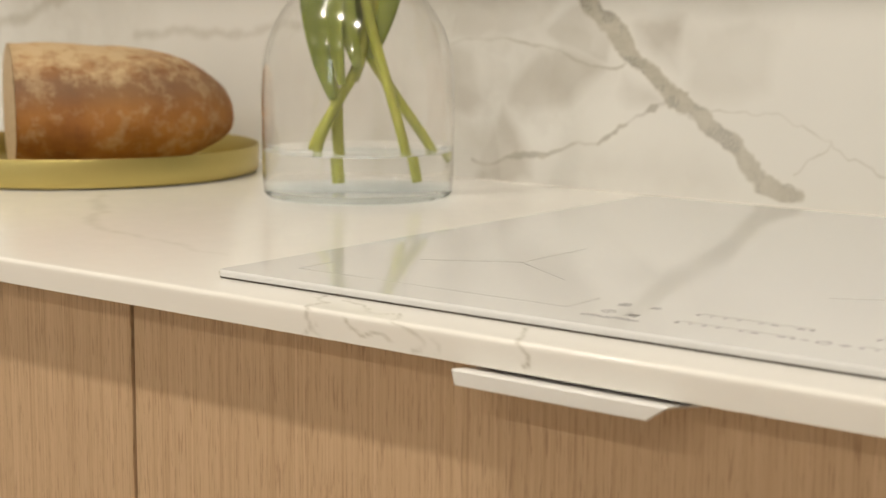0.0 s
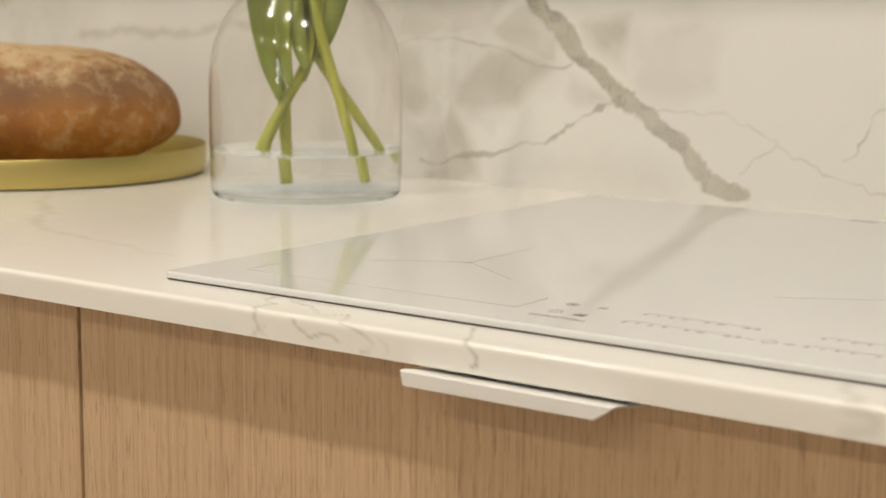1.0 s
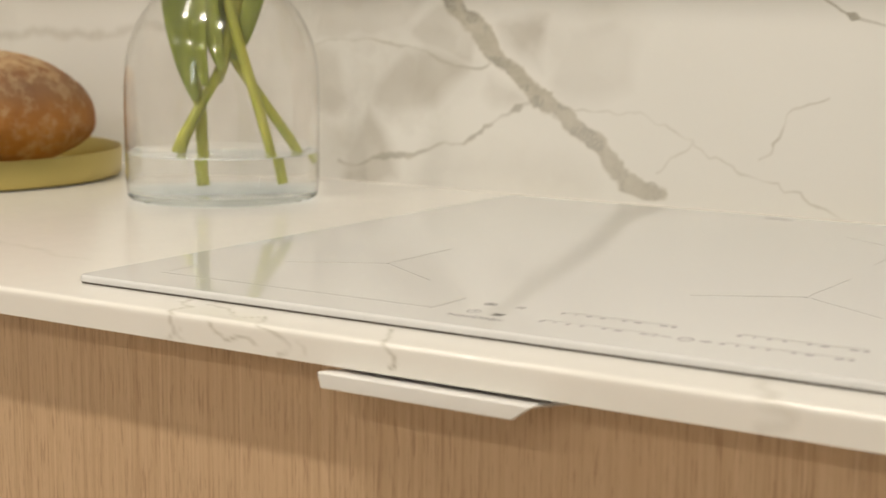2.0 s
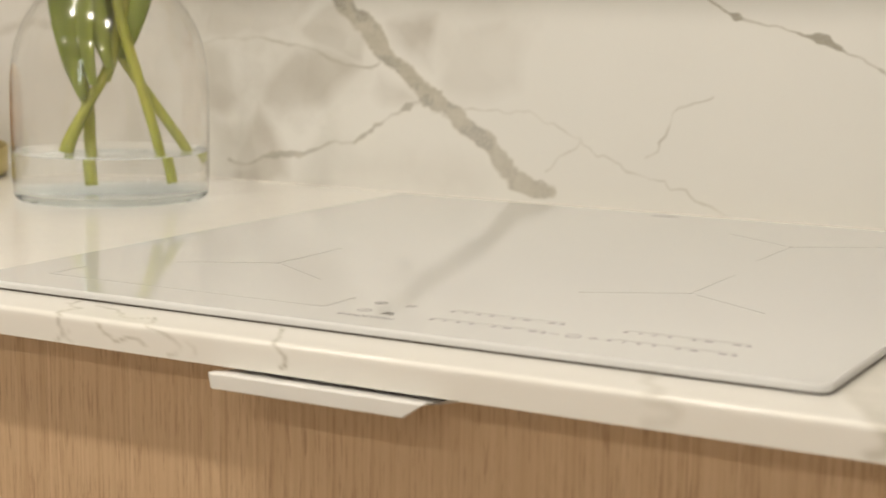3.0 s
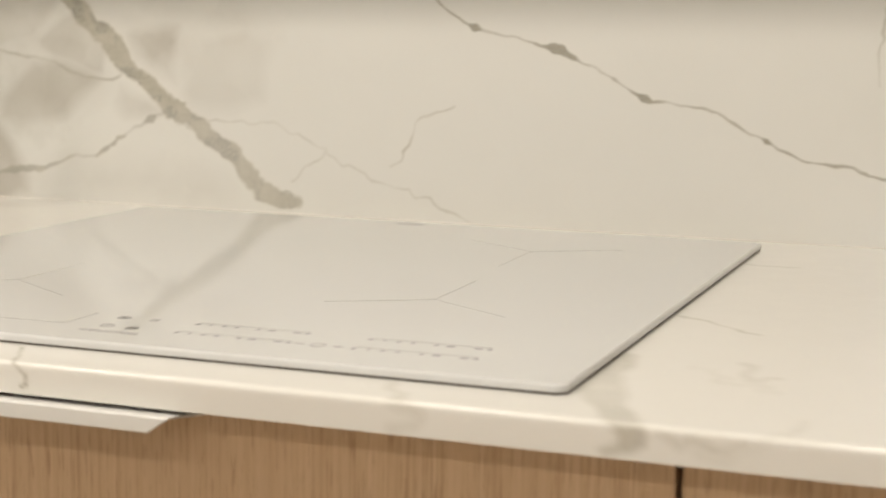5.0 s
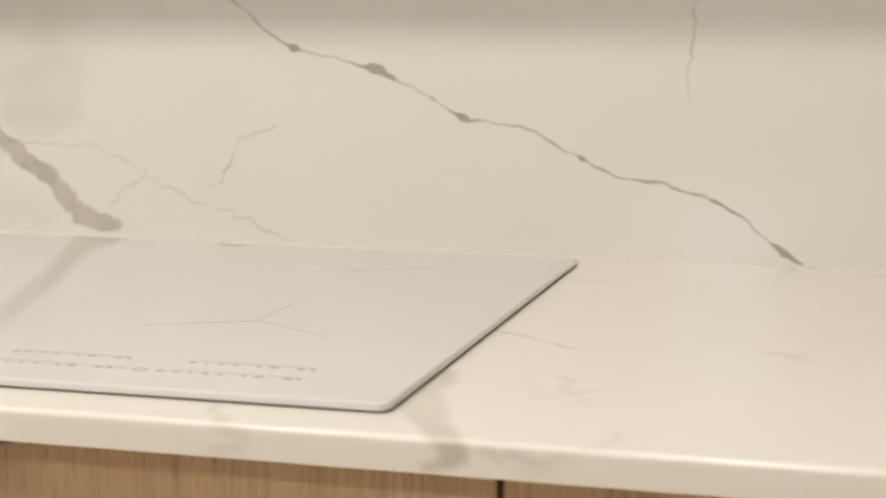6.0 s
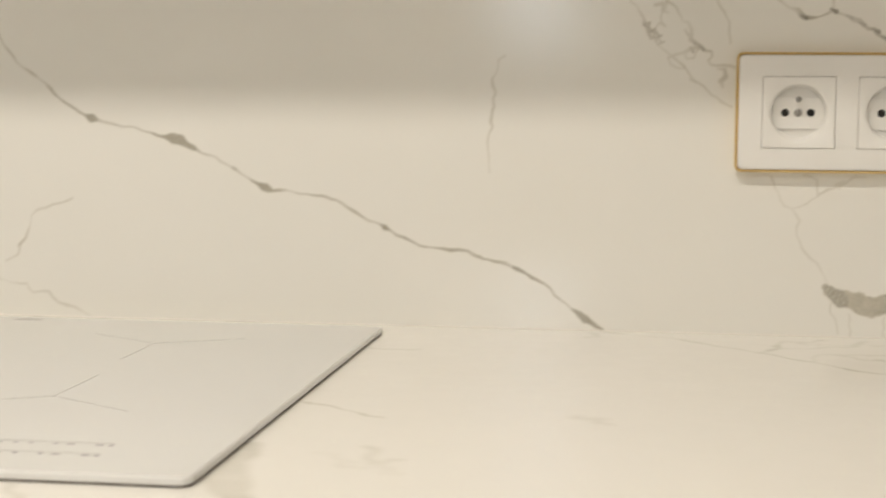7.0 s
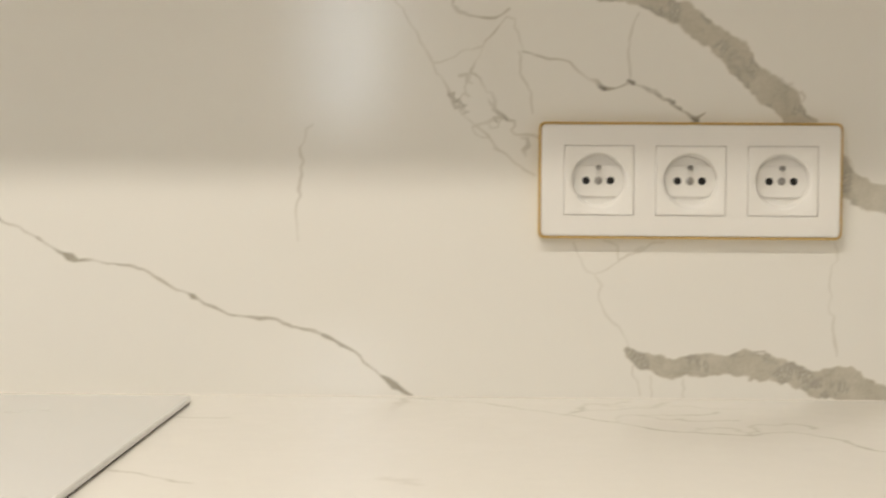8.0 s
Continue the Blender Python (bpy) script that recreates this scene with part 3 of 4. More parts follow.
# the tan vein that passes under the hob's corner and turns grey on the front edge
patch(tx, ts, top_vein, ((-0.184, 0.452), (-0.176, 0.500), (-0.167, 0.535), (-0.158, 0.565), (-0.147, 0.589), (-0.144, F + 0.002), (-0.158, F + 0.002), (-0.169, 0.578), (-0.188, 0.545), (-0.205, 0.500), (-0.215, 0.440)), 0.44, 0.003, 0.003)
patch(tx, ts, top_vein, ((-0.160, F), (-0.145, F), (-0.1425, F + 0.005), (-0.143, F + 0.009), (-0.149, F + 0.0125), (-0.161, F + 0.0145), (-0.163, F + 0.013), (-0.156, F + 0.010), (-0.155, F + 0.006)), 0.74, 0.0022, 0.001)
patch(tx, ts, top_tone, ((-0.147, F + 0.003), (-0.143, F + 0.003), (-0.1425, F + 0.009), (-0.149, F + 0.0125), (-0.147, F + 0.008)), 0.35, 0.002, 0.001)
tv(line(0.0016, (-0.137, F + 0.003), (-0.128, F + 0.008), (-0.118, F + 0.006), (-0.100, F + 0.004)), 0.30, 0.15, 0.002)
tv(line(0.0016, (-0.187, 0.119), (-0.176, 0.123), (-0.150, 0.120)), 0.35)
tv([(-0.187, 0.335, 0.001), (-0.175, 0.341, 0.003), (-0.165, 0.348, 0.0015), (-0.132, 0.374, 0.0012)], 0.4)
tv(line(0.002, (-0.127, 0.452), (-0.122, 0.475), (-0.117, 0.490), (-0.105, 0.480)), 0.25, 0.3, 0.003)
tv(line(0.0016, (-0.150, 0.470), (-0.130, 0.500), (-0.100, 0.510)), 0.16, 0.3, 0.004)
tv(line(0.0016, (-0.026, 0.003), (0.030, 0.027), (0.092, 0.093), (0.126, 0.127), (0.165, 0.169), (0.212, 0.183), (0.242, 0.164), (0.287, 0.243), (0.35, 0.27)), 0.5, 0.06)
tv(line(0.0016, (0.092, 0.093), (0.112, 0.031), (0.143, 0.019)), 0.42, 0.15)
tv(line(0.0018, (0.126, 0.127), (0.145, 0.089), (0.191, 0.086), (0.205, 0.07)), 0.42, 0.15)
tv(line(0.0018, (0.100, 0.080), (0.135, 0.060), (0.165, 0.035), (0.175, 0.02)), 0.32, 0.15)
tv(line(0.0014, (0.145, 0.089), (0.160, 0.110), (0.185, 0.118), (0.215, 0.110)), 0.35, 0.2)
tv(line(0.0014, (0.165, 0.169), (0.180, 0.150), (0.205, 0.150), (0.225, 0.172)), 0.3, 0.2)
tv(line(0.0014, (0.212, 0.183), (0.225, 0.130), (0.245, 0.125), (0.260, 0.150)), 0.4, 0.2)
tv(line(0.0014, (0.112, 0.031), (0.150, 0.045), (0.190, 0.040), (0.230, 0.050)), 0.25, 0.2)
tv([(-0.024, 0.350, 0.003), (-0.012, 0.358, 0.005), (-0.005, 0.372, 0.002)], 0.22, 0.2, 0.004)
tv([(-0.035, 0.006, 0.001), (-0.028, 0.025, 0.003), (-0.034, 0.04, 0.001)], 0.25, 0.2, 0.002)
tv([(-1.108, 0.319, 0.004), (-1.016, 0.392, 0.004), (-0.959, 0.452, 0.003), (-0.919, 0.465, 0.003), (-0.853, 0.476, 0.0012), (-0.782, 0.490, 0.0010)], 0.24, 0.10, 0.004)
tv(line(0.0008, (-0.628, 0.560), (-0.613, 0.575), (-0.611, F + 0.001), (-0.613, F + 0.005), (-0.609, F + 0.010), (-0.614, F + 0.0155)), 0.95, 0.2, 0.0008, 0.35)
tv(line(0.0007, (-0.605, F + 0.009), (-0.609, F + 0.012), (-0.603, F + 0.015)), 0.60, 0.2, 0.0008)
tv(line(0.0007, (-0.610, 0.565), (-0.590, 0.570), (-0.560, 0.575), (-0.545, F + 0.002), (-0.533, F + 0.005), (-0.528, F + 0.008), (-0.529, F + 0.013), (-0.535, F + 0.0145)), 0.95, 0.12, 0.0008, 0.3)
tv(line(0.0007, (-0.584, F + 0.003), (-0.580, F + 0.007), (-0.563, F + 0.008), (-0.551, F + 0.011)), 0.80, 0.12, 0.0008)
tv(line(0.0008, (-0.523, F + 0.006), (-0.517, F + 0.009), (-0.519, F + 0.014)), 0.45, 0.2, 0.0008)
tv(line(0.0009, (-0.484, 0.562), (-0.477, 0.574), (-0.470, 0.588), (-0.467, F + 0.001), (-0.460, F + 0.006), (-0.459, F + 0.010), (-0.462, F + 0.0125)), 1.0, 0.08, 0.0008, 0.3)
tv(line(0.0022, (-0.275, 0.560), (-0.266, 0.578), (-0.262, F + 0.001), (-0.247, F + 0.006), (-0.250, F + 0.011), (-0.262, F + 0.014)), 0.3, 0.12, 0.003)
tv(line(0.0014, (-0.080, 0.56), (-0.090, F), (-0.095, F + 0.006), (-0.12, F + 0.010)), 0.2, 0.2, 0.003)

def slab_below(idx, co):
    a, b, c, d = idx[0, 0], idx[-1, 0], idx[-1, -1], idx[0, -1]
    n = idx.size
    return [(n, n + 1, c, d), (a, b, n + 1, n)], [tuple(co[k] - np.array((0, 0, THICK))) for k in (a, b)]


worktop = sheet("worktop", tx, ts, top_place, {"vein": top_vein, "tone": top_tone, "cloud": top_cloud}, TOP_STONE, slab_below)
tagged(worktop, "white veined stone worktop with a slim rounded front edge", "worktop")
tagged(part("sealant_joint", box(SIDE_L, SIDE_R, -0.0010, 0.0010, 0.8990, 0.9007, 0.0003), SILICONE), "thin beige sealant line between worktop and backsplash", "sealant", kind="structure")

# ---------------- room shell ----------------
ROOM_BACK, HIGH = -4.2, 2.66
tagged(part("floor", box(SIDE_L - 0.1, SIDE_R + 0.1, ROOM_BACK - 0.1, 0.1, -0.1, 0.0), FLOOR), "pale wooden floor", "floor", kind="structure")
tagged(part("ceiling", box(SIDE_L - 0.1, SIDE_R + 0.1, ROOM_BACK - 0.1, 0.13, HIGH, HIGH + 0.1), CEILING), "white painted ceiling", "ceiling", kind="structure")
tagged(part("wall_north", box(SIDE_L - 0.1, SIDE_R + 0.1, 0.013, 0.13, 0.0, HIGH), WHITE_WALL), "white plaster wall behind the stone", "wall", kind="structure")
tagged(part("wall_west", box(SIDE_L - 0.1, SIDE_L, ROOM_BACK, 0.013, 0.0, HIGH), WHITE_WALL), "white plaster side wall", "wall", kind="structure")
tagged(part("wall_east", box(SIDE_R, SIDE_R + 0.1, ROOM_BACK, 0.013, 0.0, HIGH), WHITE_WALL), "white plaster side wall", "wall", kind="structure")
# the wall behind, with a tall narrow window
WIN_L, WIN_R, WIN_B, WIN_T = -0.53, -0.31, 1.26, 2.25
for x0, x1, z0, z1 in ((SIDE_L, WIN_L, 0, HIGH), (WIN_R, SIDE_R, 0, HIGH), (WIN_L, WIN_R, 0, WIN_B), (WIN_L, WIN_R, WIN_T, HIGH)):
    tagged(part("wall_south", box(x0, x1, ROOM_BACK - 0.1, ROOM_BACK, z0, z1), WHITE_WALL), "white plaster wall with a narrow window", "wall", kind="structure")
sky_card, sn, sl, sb = mat("bright_sky", (0.8, 0.8, 0.8), 1.0)
sb.inputs["Emission Color"].default_value = (0.86, 0.93, 1.0, 1)
sb.inputs["Emission Strength"].default_value = 5.0
tagged(part("backdrop", box(-1.6, 0.7, ROOM_BACK - 0.62, ROOM_BACK - 0.6, 0.4, 3.2), sky_card), "pale daylight sky outside the window", "backdrop", kind="structure")
# wall cabinets above the stone
CAB_Y, CAB_Z = -0.33, 1.516


def wall_cabinet(x0, x1):
    c = thing("wall_cabinet", (x0 + x1) / 2, -0.001, CAB_Z, "white lacquered wall cabinet above the stone backsplash", "cabinet", "row of wall cabinets")
    w = (x1 - x0) / 2
    part("body", box(-w, w, CAB_Y + 0.021, 0.0, 0.0, 0.784, 0.001), CABINET_WHITE, c)
    part("door", box(-w + 0.001, w - 0.001, CAB_Y + 0.001, CAB_Y + 0.0205, 0.0, 0.784, 0.001), CABINET_WHITE, c)


for k in range(6):
    wide = (SIDE_R - SIDE_L) / 6
    wall_cabinet(SIDE_L + k * wide, SIDE_L + (k + 1) * wide)


def downlight(x, y, r):
    d = thing("downlight", x, y, LAMP_Z, "round white recessed ceiling spotlight", "ceiling light", "ceiling downlights")
    part("trim", lathe([(r + 0.002, 0.001), (r + 0.012, 0.001), (r + 0.014, 0.004), (r + 0.014, HIGH - LAMP_Z), (r + 0.002, HIGH - LAMP_Z)], 40, True), CABINET_WHITE, d, "", True, 40)


for lamp_x in (-1.55, -0.85, -0.15):
    downlight(lamp_x, LAMP_Y, 0.035)
for lamp_x in (-1.9, -1.0, -0.1, 0.8):
    downlight(lamp_x, -2.9, 0.045)


# ---------------- base cabinets ----------------
DOOR_Y, DOOR_T = -0.575, 0.020
GAP = 0.0032


def base_cabinet(x0, x1):
    c = thing("base_cabinet", (x0 + x1) / 2, DOOR_Y + DOOR_T, 0.0, "oak-veneer base cabinet with a flat door under the stone worktop", "cabinet", "row of base cabinets")
    w = (x1 - x0) / 2
    part("body", box(-w, w, 0.0, 0.545, 0.10, 0.8825, 0.001), CARCASS, c)
    part("plinth", box(-w, w, 0.05, 0.065, 0.0, 0.0995), CARCASS, c)
    door = part("door", box(-w + GAP / 2, w - GAP / 2, -DOOR_T, -0.0005, 0.105, 0.8826, 0.0008), OAK, c, "straight vertical-grain oak door")
    return c, door


MID_L, MID_R = -0.7810, -0.1320
base_cabinet(SIDE_L, SIDE_L + 0.6)
base_cabinet(SIDE_L + 0.6, MID_L - 0.6)
base_cabinet(MID_L - 0.6, MID_L)
hob_cabinet, hob_door = base_cabinet(MID_L, MID_R)
base_cabinet(MID_R, MID_R + 0.6)
base_cabinet(MID_R + 0.6, SIDE_R)


def edge_pull(parent, cx):
    """Angled edge pull: a flange on the door, a curved top and a lip that turns down; its right end is cut on the slant."""
    bm = bmesh.new()
    x_left, x_front = -0.5005 - cx, -0.3845 - cx
    y0 = -DOOR_T
    prof = []
    for y, z in ((0.0000, 0.8764), (-0.0080, 0.8766), (-0.0180, 0.8774), (-0.0280, 0.8788), (-0.0346, 0.8794), (-0.0356, 0.8792), (-0.0362, 0.8786), (-0.0364, 0.8740), (-0.0364, 0.8714), (-0.0358, 0.8710)):
        prof.append((y0 + y * 0.835, z + 0.0034))
    inner = [(y + 0.0022, z - 0.0016) for y, z in prof[:5]] + [(y + 0.0020, z) for y, z in prof[6:]]
    ring = prof + inner[::-1]
    ends = []
    z_top, z_low = 0.8828, 0.8744
    for side in (0, 1):
        loop = []
        for y, z in ring:
            drop = min(1.0, max(0.0, (z_top - z) / (z_top - z_low)))
            back = min(1.0, max(0.0, (y + 0.0503) / 0.030))
            if side == 0:
                x = x_left + 0.0022 * drop * (1 - back)
            else:
                x = x_front + (0.0125 - 0.0125 * drop) * (1 - back) + 0.0165 * back
            loop.append(bm.verts.new((x, y, z)))
        ends.append(loop)
    n = len(ring)
    for k in range(n):
        j = (k + 1) % n
        bm.faces.new((ends[0][k], ends[0][j], ends[1][j], ends[1][k]))
    bm.faces.new(ends[0])
    bm.faces.new(ends[1][::-1])
    return part("handle", bm, HANDLE_WHITE, parent, "satin white angled edge pull with a slanted end", True, 35)


edge_pull(hob_door, (MID_L + MID_R) / 2)

# ---------------- induction hob ----------------
HOB_L, HOB_R, HOB_F, HOB_B = -0.7240, -0.1900, -0.5570, -0.0423
HX, HY, HZ = (HOB_L + HOB_R) / 2, (HOB_F + HOB_B) / 2, 0.9
hob = thing("induction_hob", HX, HY, HZ, "white glass induction hob set on the stone worktop", "hob")
loops = []
for inset, z in ((0.0004, 0.0012), (0.0, 0.0016), (0.0, 0.0038), (0.0003, 0.0046), (0.0009, 0.0051), (0.0016, 0.0053)):
    loops.append([(x, y, z) for x, y in round_rect(HOB_R - HOB_L - 2 * inset, HOB_B - HOB_F - 2 * inset, 0.007 - inset * 0.5, 6)])
part("glass_top", loft(loops, True, True), HOB, hob, "white glass with polished edges", True, 6)
# seal strip whose dark colour paints in the shadow line below the glass
loops = [[(x, y, z) for x, y in round_rect(HOB_R - HOB_L - 0.0016, HOB_B - HOB_F - 0.0016, 0.006, 6)] for z in (0.0002, 0.0011)]
part("shaded_gap_seal", loft(loops, True, True), GAP_SHADE, hob, "dark seal strip coloured as the shadow line under the glass")
HT = 0.0054


def stroke(parent, x0, y0, x1, y1, w, name="zone_line", material=None):
    """A thin printed line on the glass."""
    a, b = Vector((x0 - HX, y0 - HY)), Vector((x1 - HX, y1 - HY))
    d = (b - a).normalized()
    nrm = Vector((-d.y, d.x)) * w / 2
    bm = bmesh.new()
    low = [bm.verts.new((p.x, p.y, HT - 0.0001)) for p in (a - nrm, b - nrm, b + nrm, a + nrm)]
    high = [bm.verts.new((v.co.x, v.co.y, HT + 0.00005)) for v in low]
    bm.faces.new(high)
    for k in range(4):
        bm.faces.new((low[k], low[(k + 1) % 4], high[(k + 1) % 4], high[k]))
    return part(name, bm, material or (ZONE_PRINT if name in ("zone_line", "slider_line") else PRINT), parent)


def dot(parent, x, y, r, name="zone_mark", material=None):
    bm = bmesh.new()
    bmesh.ops.create_cone(bm, cap_ends=True, segments=20, radius1=r, radius2=r, depth=0.00015, matrix=Matrix.Translation((x - HX, y - HY, HT)))
    return part(name, bm, material or PRINT_DARK, parent)


def ring_mark(parent, x, y, r, w, name):
    bm = bmesh.new()
    steps = 28
    loops = []
    for rr, z in ((r - w, -0.0001), (r - w, 0.00005), (r, 0.00005), (r, -0.0001)):
        loops.append([bm.verts.new((x - HX + rr * math.cos(2 * math.pi * k / steps), y - HY + rr * math.sin(2 * math.pi * k / steps), HT + z)) for k in range(steps)])
    for a, b in zip(loops, loops[1:]):
        for k in range(steps):
            j = (k + 1) % steps
            bm.faces.new((a[k], a[j], b[j], b[k]))
    return part(name, bm, PRINT, parent)


for zx, zy, turn in ((-0.5927, -0.4113, 0), (-0.3272, -0.3706, 0), (-0.3340, -0.1603, 180)):
    dot(hob, zx, zy, 0.0014)
    for a, r0, r1 in ((90, 0.006, 0.075), (-33, 0.006, 0.068), (210, 0.004, 0.066)):
        c, s = math.cos(radians(a + turn)), math.sin(radians(a + turn))
        stroke(hob, zx + c * r0, zy + s * r0, zx + c * r1, zy + s * r1, 0.0005)
stroke(hob, -0.6860, -0.5208, -0.4852, -0.5208, 0.0008)
stroke(hob, -0.4852, -0.5208, -0.4852, -0.4879, 0.0008)
stroke(hob, -0.6860, -0.5208, -0.6860, -0.4879, 0.0008)
# touch controls: four level sliders, a timer and four keys
for sx, sy in ((-0.4173, -0.4951), (-0.4164, -0.5198), (-0.3146, -0.4956), (-0.3136, -0.5194)):
    stroke(hob, sx, sy + 0.0042, sx + 0.066, sy + 0.0042, 0.0005, "slider_line")
    for k, wide in ((0.0, 0.0022), (0.008, 0.0012), (0.016, 0.0022), (0.024, 0.0022), (0.037, 0.0022), (0.045, 0.0042), (0.060, 0.0042), (0.066, 0.0024)):
        stroke(hob, sx + k - wide / 2, sy, sx + k + wide / 2, sy, 0.0034, "slider_mark")
ring_mark(hob, -0.3335, -0.5194, 0.0042, 0.0007, "timer_key")
stroke(hob, -0.3466, -0.5194, -0.3417, -0.5194, 0.0007, "minus_key")
stroke(hob, -0.3253, -0.5194, -0.3195, -0.5194, 0.0007, "plus_key")
stroke(hob, -0.3224, -0.5223, -0.3224, -0.5164, 0.0007, "plus_key")
ring_mark(hob, -0.4604, -0.5174, 0.0042, 0.0006, "power_key")
stroke(hob, -0.4604, -0.5184, -0.4604, -0.5135, 0.0006, "power_key")
ring_mark(hob, -0.4638, -0.4946, 0.0040, 0.0016, "lock_key")
dot(hob, -0.4638, -0.4946, 0.0012, "lock_key")
stroke(hob, -0.4459, -0.4966, -0.4459, -0.4913, 0.0014, "pause_key")
stroke(hob, -0.4430, -0.4966, -0.4430, -0.4913, 0.0014, "pause_key")
stroke(hob, -0.4474, -0.5189, -0.4411, -0.5189, 0.0056, "level_key", PRINT_DARK)
stroke(hob, -0.4800, -0.0580, -0.4580, -0.0580, 0.0080, "maker_mark")
text = bpy.data.curves.new("lettering", "FONT")
text.body, text.size, text.extrude = "INDUCTION", 0.0062, 0.00006
text.align_x, text.align_y = "CENTER", "CENTER"
holder = new("lettering_source", text)
letters = bpy.data.meshes.new_from_object(holder.evaluated_get(bpy.context.evaluated_depsgraph_get()))
bpy.data.objects.remove(holder)
letters.materials.clear()
letters.materials.append(PRINT)
lettering = new("lettering", letters)
lettering.parent = hob
lettering.matrix_local = pose(-0.4508 - HX, -0.5320 - HY, HT)

# ---------------- sockets ----------------
SX, SZ = 0.1914, 1.0712
socket = thing("triple_socket", SX, 0.0, SZ, "white triple wall socket with a thin gold rim on the stone", "socket")


def upright(loop, y):
    return [(a, y, b) for a, b in loop]


W, H = 0.2355, 0.0908
rim_loops = [upright(round_rect(W - 2 * i, H - 2 * i, 0.0052 - i, 6), y) for i, y in
             ((0.0002, -0.0003), (0.0, -0.0060), (0.0004, -0.0078), (0.0012, -0.0085), (0.0020, -0.0080), (0.0022, -0.0070))]
part("gold_rim", loft(rim_loops, False, False), GOLD, socket, "polished gold rim", True, 60)
face_loops = [upright(round_rect(W - 0.0044 - 2 * i, H - 0.0044 - 2 * i, 0.0040 - i * 0.6, 6), y) for i, y in ((0.0, -0.0055), (0.0, -0.0090), (0.0005, -0.0096), (0.0012, -0.0099))]


def square_pts(w, n):
    """Points of a square outline at even angles."""
    pts = []
    for k in range(n):
        a = 2 * math.pi * k / n
        c, s = math.cos(a), math.sin(a)
        q = 1 / max(abs(c), abs(s))
        pts.append((q * c * w / 2, q * s * w / 2))
    return pts


PITCH, INSERT = 0.071, 0.0538
# face plate: bars between the three inserts
plate = loft(face_loops, False, False)
inner = W / 2 - 0.0036 / 2 - 0.0012
innerh = H / 2 - 0.0036 / 2 - 0.0012
half = INSERT / 2 + 0.00035
edges_x = [-inner] + [e for k in (-1, 0, 1) for e in (k * PITCH - half, k * PITCH + half)] + [inner]
edges_x[0] += 0.0012
edges_x[-1] -= 0.0012
innerh -= 0.0012
rows_z = [-innerh, -half, half, innerh]
outer_loop = [e for e in plate.edges if e.is_boundary and abs(e.verts[0].co.y + 0.0099) < 1e-6 and abs(e.verts[1].co.y + 0.0099) < 1e-6]
grid = [[plate.verts.new((x, -0.0099, z)) for z in rows_z] for x in edges_x]
for k in range(7):
    for j in range(3):
        if k % 2 == 1 and j == 1:
            ring = [grid[k][1], grid[k + 1][1], grid[k + 1][2], grid[k][2]]
            low = [plate.verts.new((v.co.x, -0.0070, v.co.z)) for v in ring]
            for i in range(4):
                plate.faces.new((ring[i], ring[(i + 1) % 4], low[(i + 1) % 4], low[i]))
        else:
            plate.faces.new((grid[k][j], grid[k + 1][j], grid[k + 1][j + 1], grid[k][j + 1]))
rim_verts = set(grid[0] + grid[-1] + [c[0] for c in grid] + [c[-1] for c in grid])
inner_loop = [e for e in plate.edges if e.is_boundary and e.verts[0] in rim_verts and e.verts[1] in rim_verts]
bmesh.ops.triangle_fill(plate, use_beauty=True, use_dissolve=False, edges=outer_loop + inner_loop, normal=(0, -1, 0))
part("face_plate", plate, PLATE, socket, "glossy white plastic plate", True, 6)


def insert(cx):
    n = 72
    sq = lambda w, y: [(x, y, z) for x, z in square_pts(w, n)]
    ci = lambda r, y: [(r * math.cos(2 * math.pi * k / n), y, r * math.sin(2 * math.pi * k / n)) for k in range(n)]
    bm = loft([sq(INSERT, -0.0072), sq(INSERT, -0.0098), sq(INSERT - 0.0008, -0.0103), ci(0.0222, -0.0103), ci(0.0214, -0.0098), ci(0.0206, -0.0088), ci(0.0198, -0.0030), ci(0.0190, -0.0018)], False, True)
    ob = part("socket_insert", bm, PLATE, socket, "", True, 35)
    ob.location = (cx, 0, 0)
    r = 0.0199
    pts = []
    for k in range(48):
        a = 2 * math.pi * k / 48
        pts.append((r * math.cos(a), max(-0.0125, min(0.0115, r * math.sin(a)))))
    part("pin_block", loft([[(x, -0.0015, z) for x, z in pts], [(x, -0.0030, z) for x, z in pts], [(x * 0.985, -0.0034, z * 0.98) for x, z in pts]], False, True), PLATE, ob, "", True, 35)
    # flat black discs paint in the dark depth of the two pin holes
    for px in (-0.0095, 0.0095):
        bm = bmesh.new()
        bmesh.ops.create_cone(bm, cap_ends=True, segments=24, radius1=0.0030, radius2=0.0030, depth=0.001, matrix=pose(px, -0.0032, -0.0002, 90))
        part("pin_hole_disc", bm, HOLE_DARK, ob, "flat black disc in place of a shaded pin hole")
    bm = lathe([(0.0, -0.0002), (0.0030, -0.0002), (0.0030, 0.0006), (0.0026, 0.0009), (0.0, 0.0009)], 24)
    bmesh.ops.transform(bm, matrix=pose(0, -0.0034, -0.0002, 90), verts=bm.verts)
    part("screw", bm, STEEL, ob, "steel centre screw", True, 40)
    bm = lathe([(0.0, 0.0105), (0.0010, 0.0103), (0.0018, 0.0092), (0.0020, 0.0080), (0.0020, 0.0)], 20)
    bmesh.ops.transform(bm, matrix=pose(0, -0.0030, 0.0100, 90), verts=bm.verts)
    part("earth_pin", bm, STEEL, ob, "steel earth pin", True, 40)


for k in (-1, 0, 1):
    insert(k * PITCH)

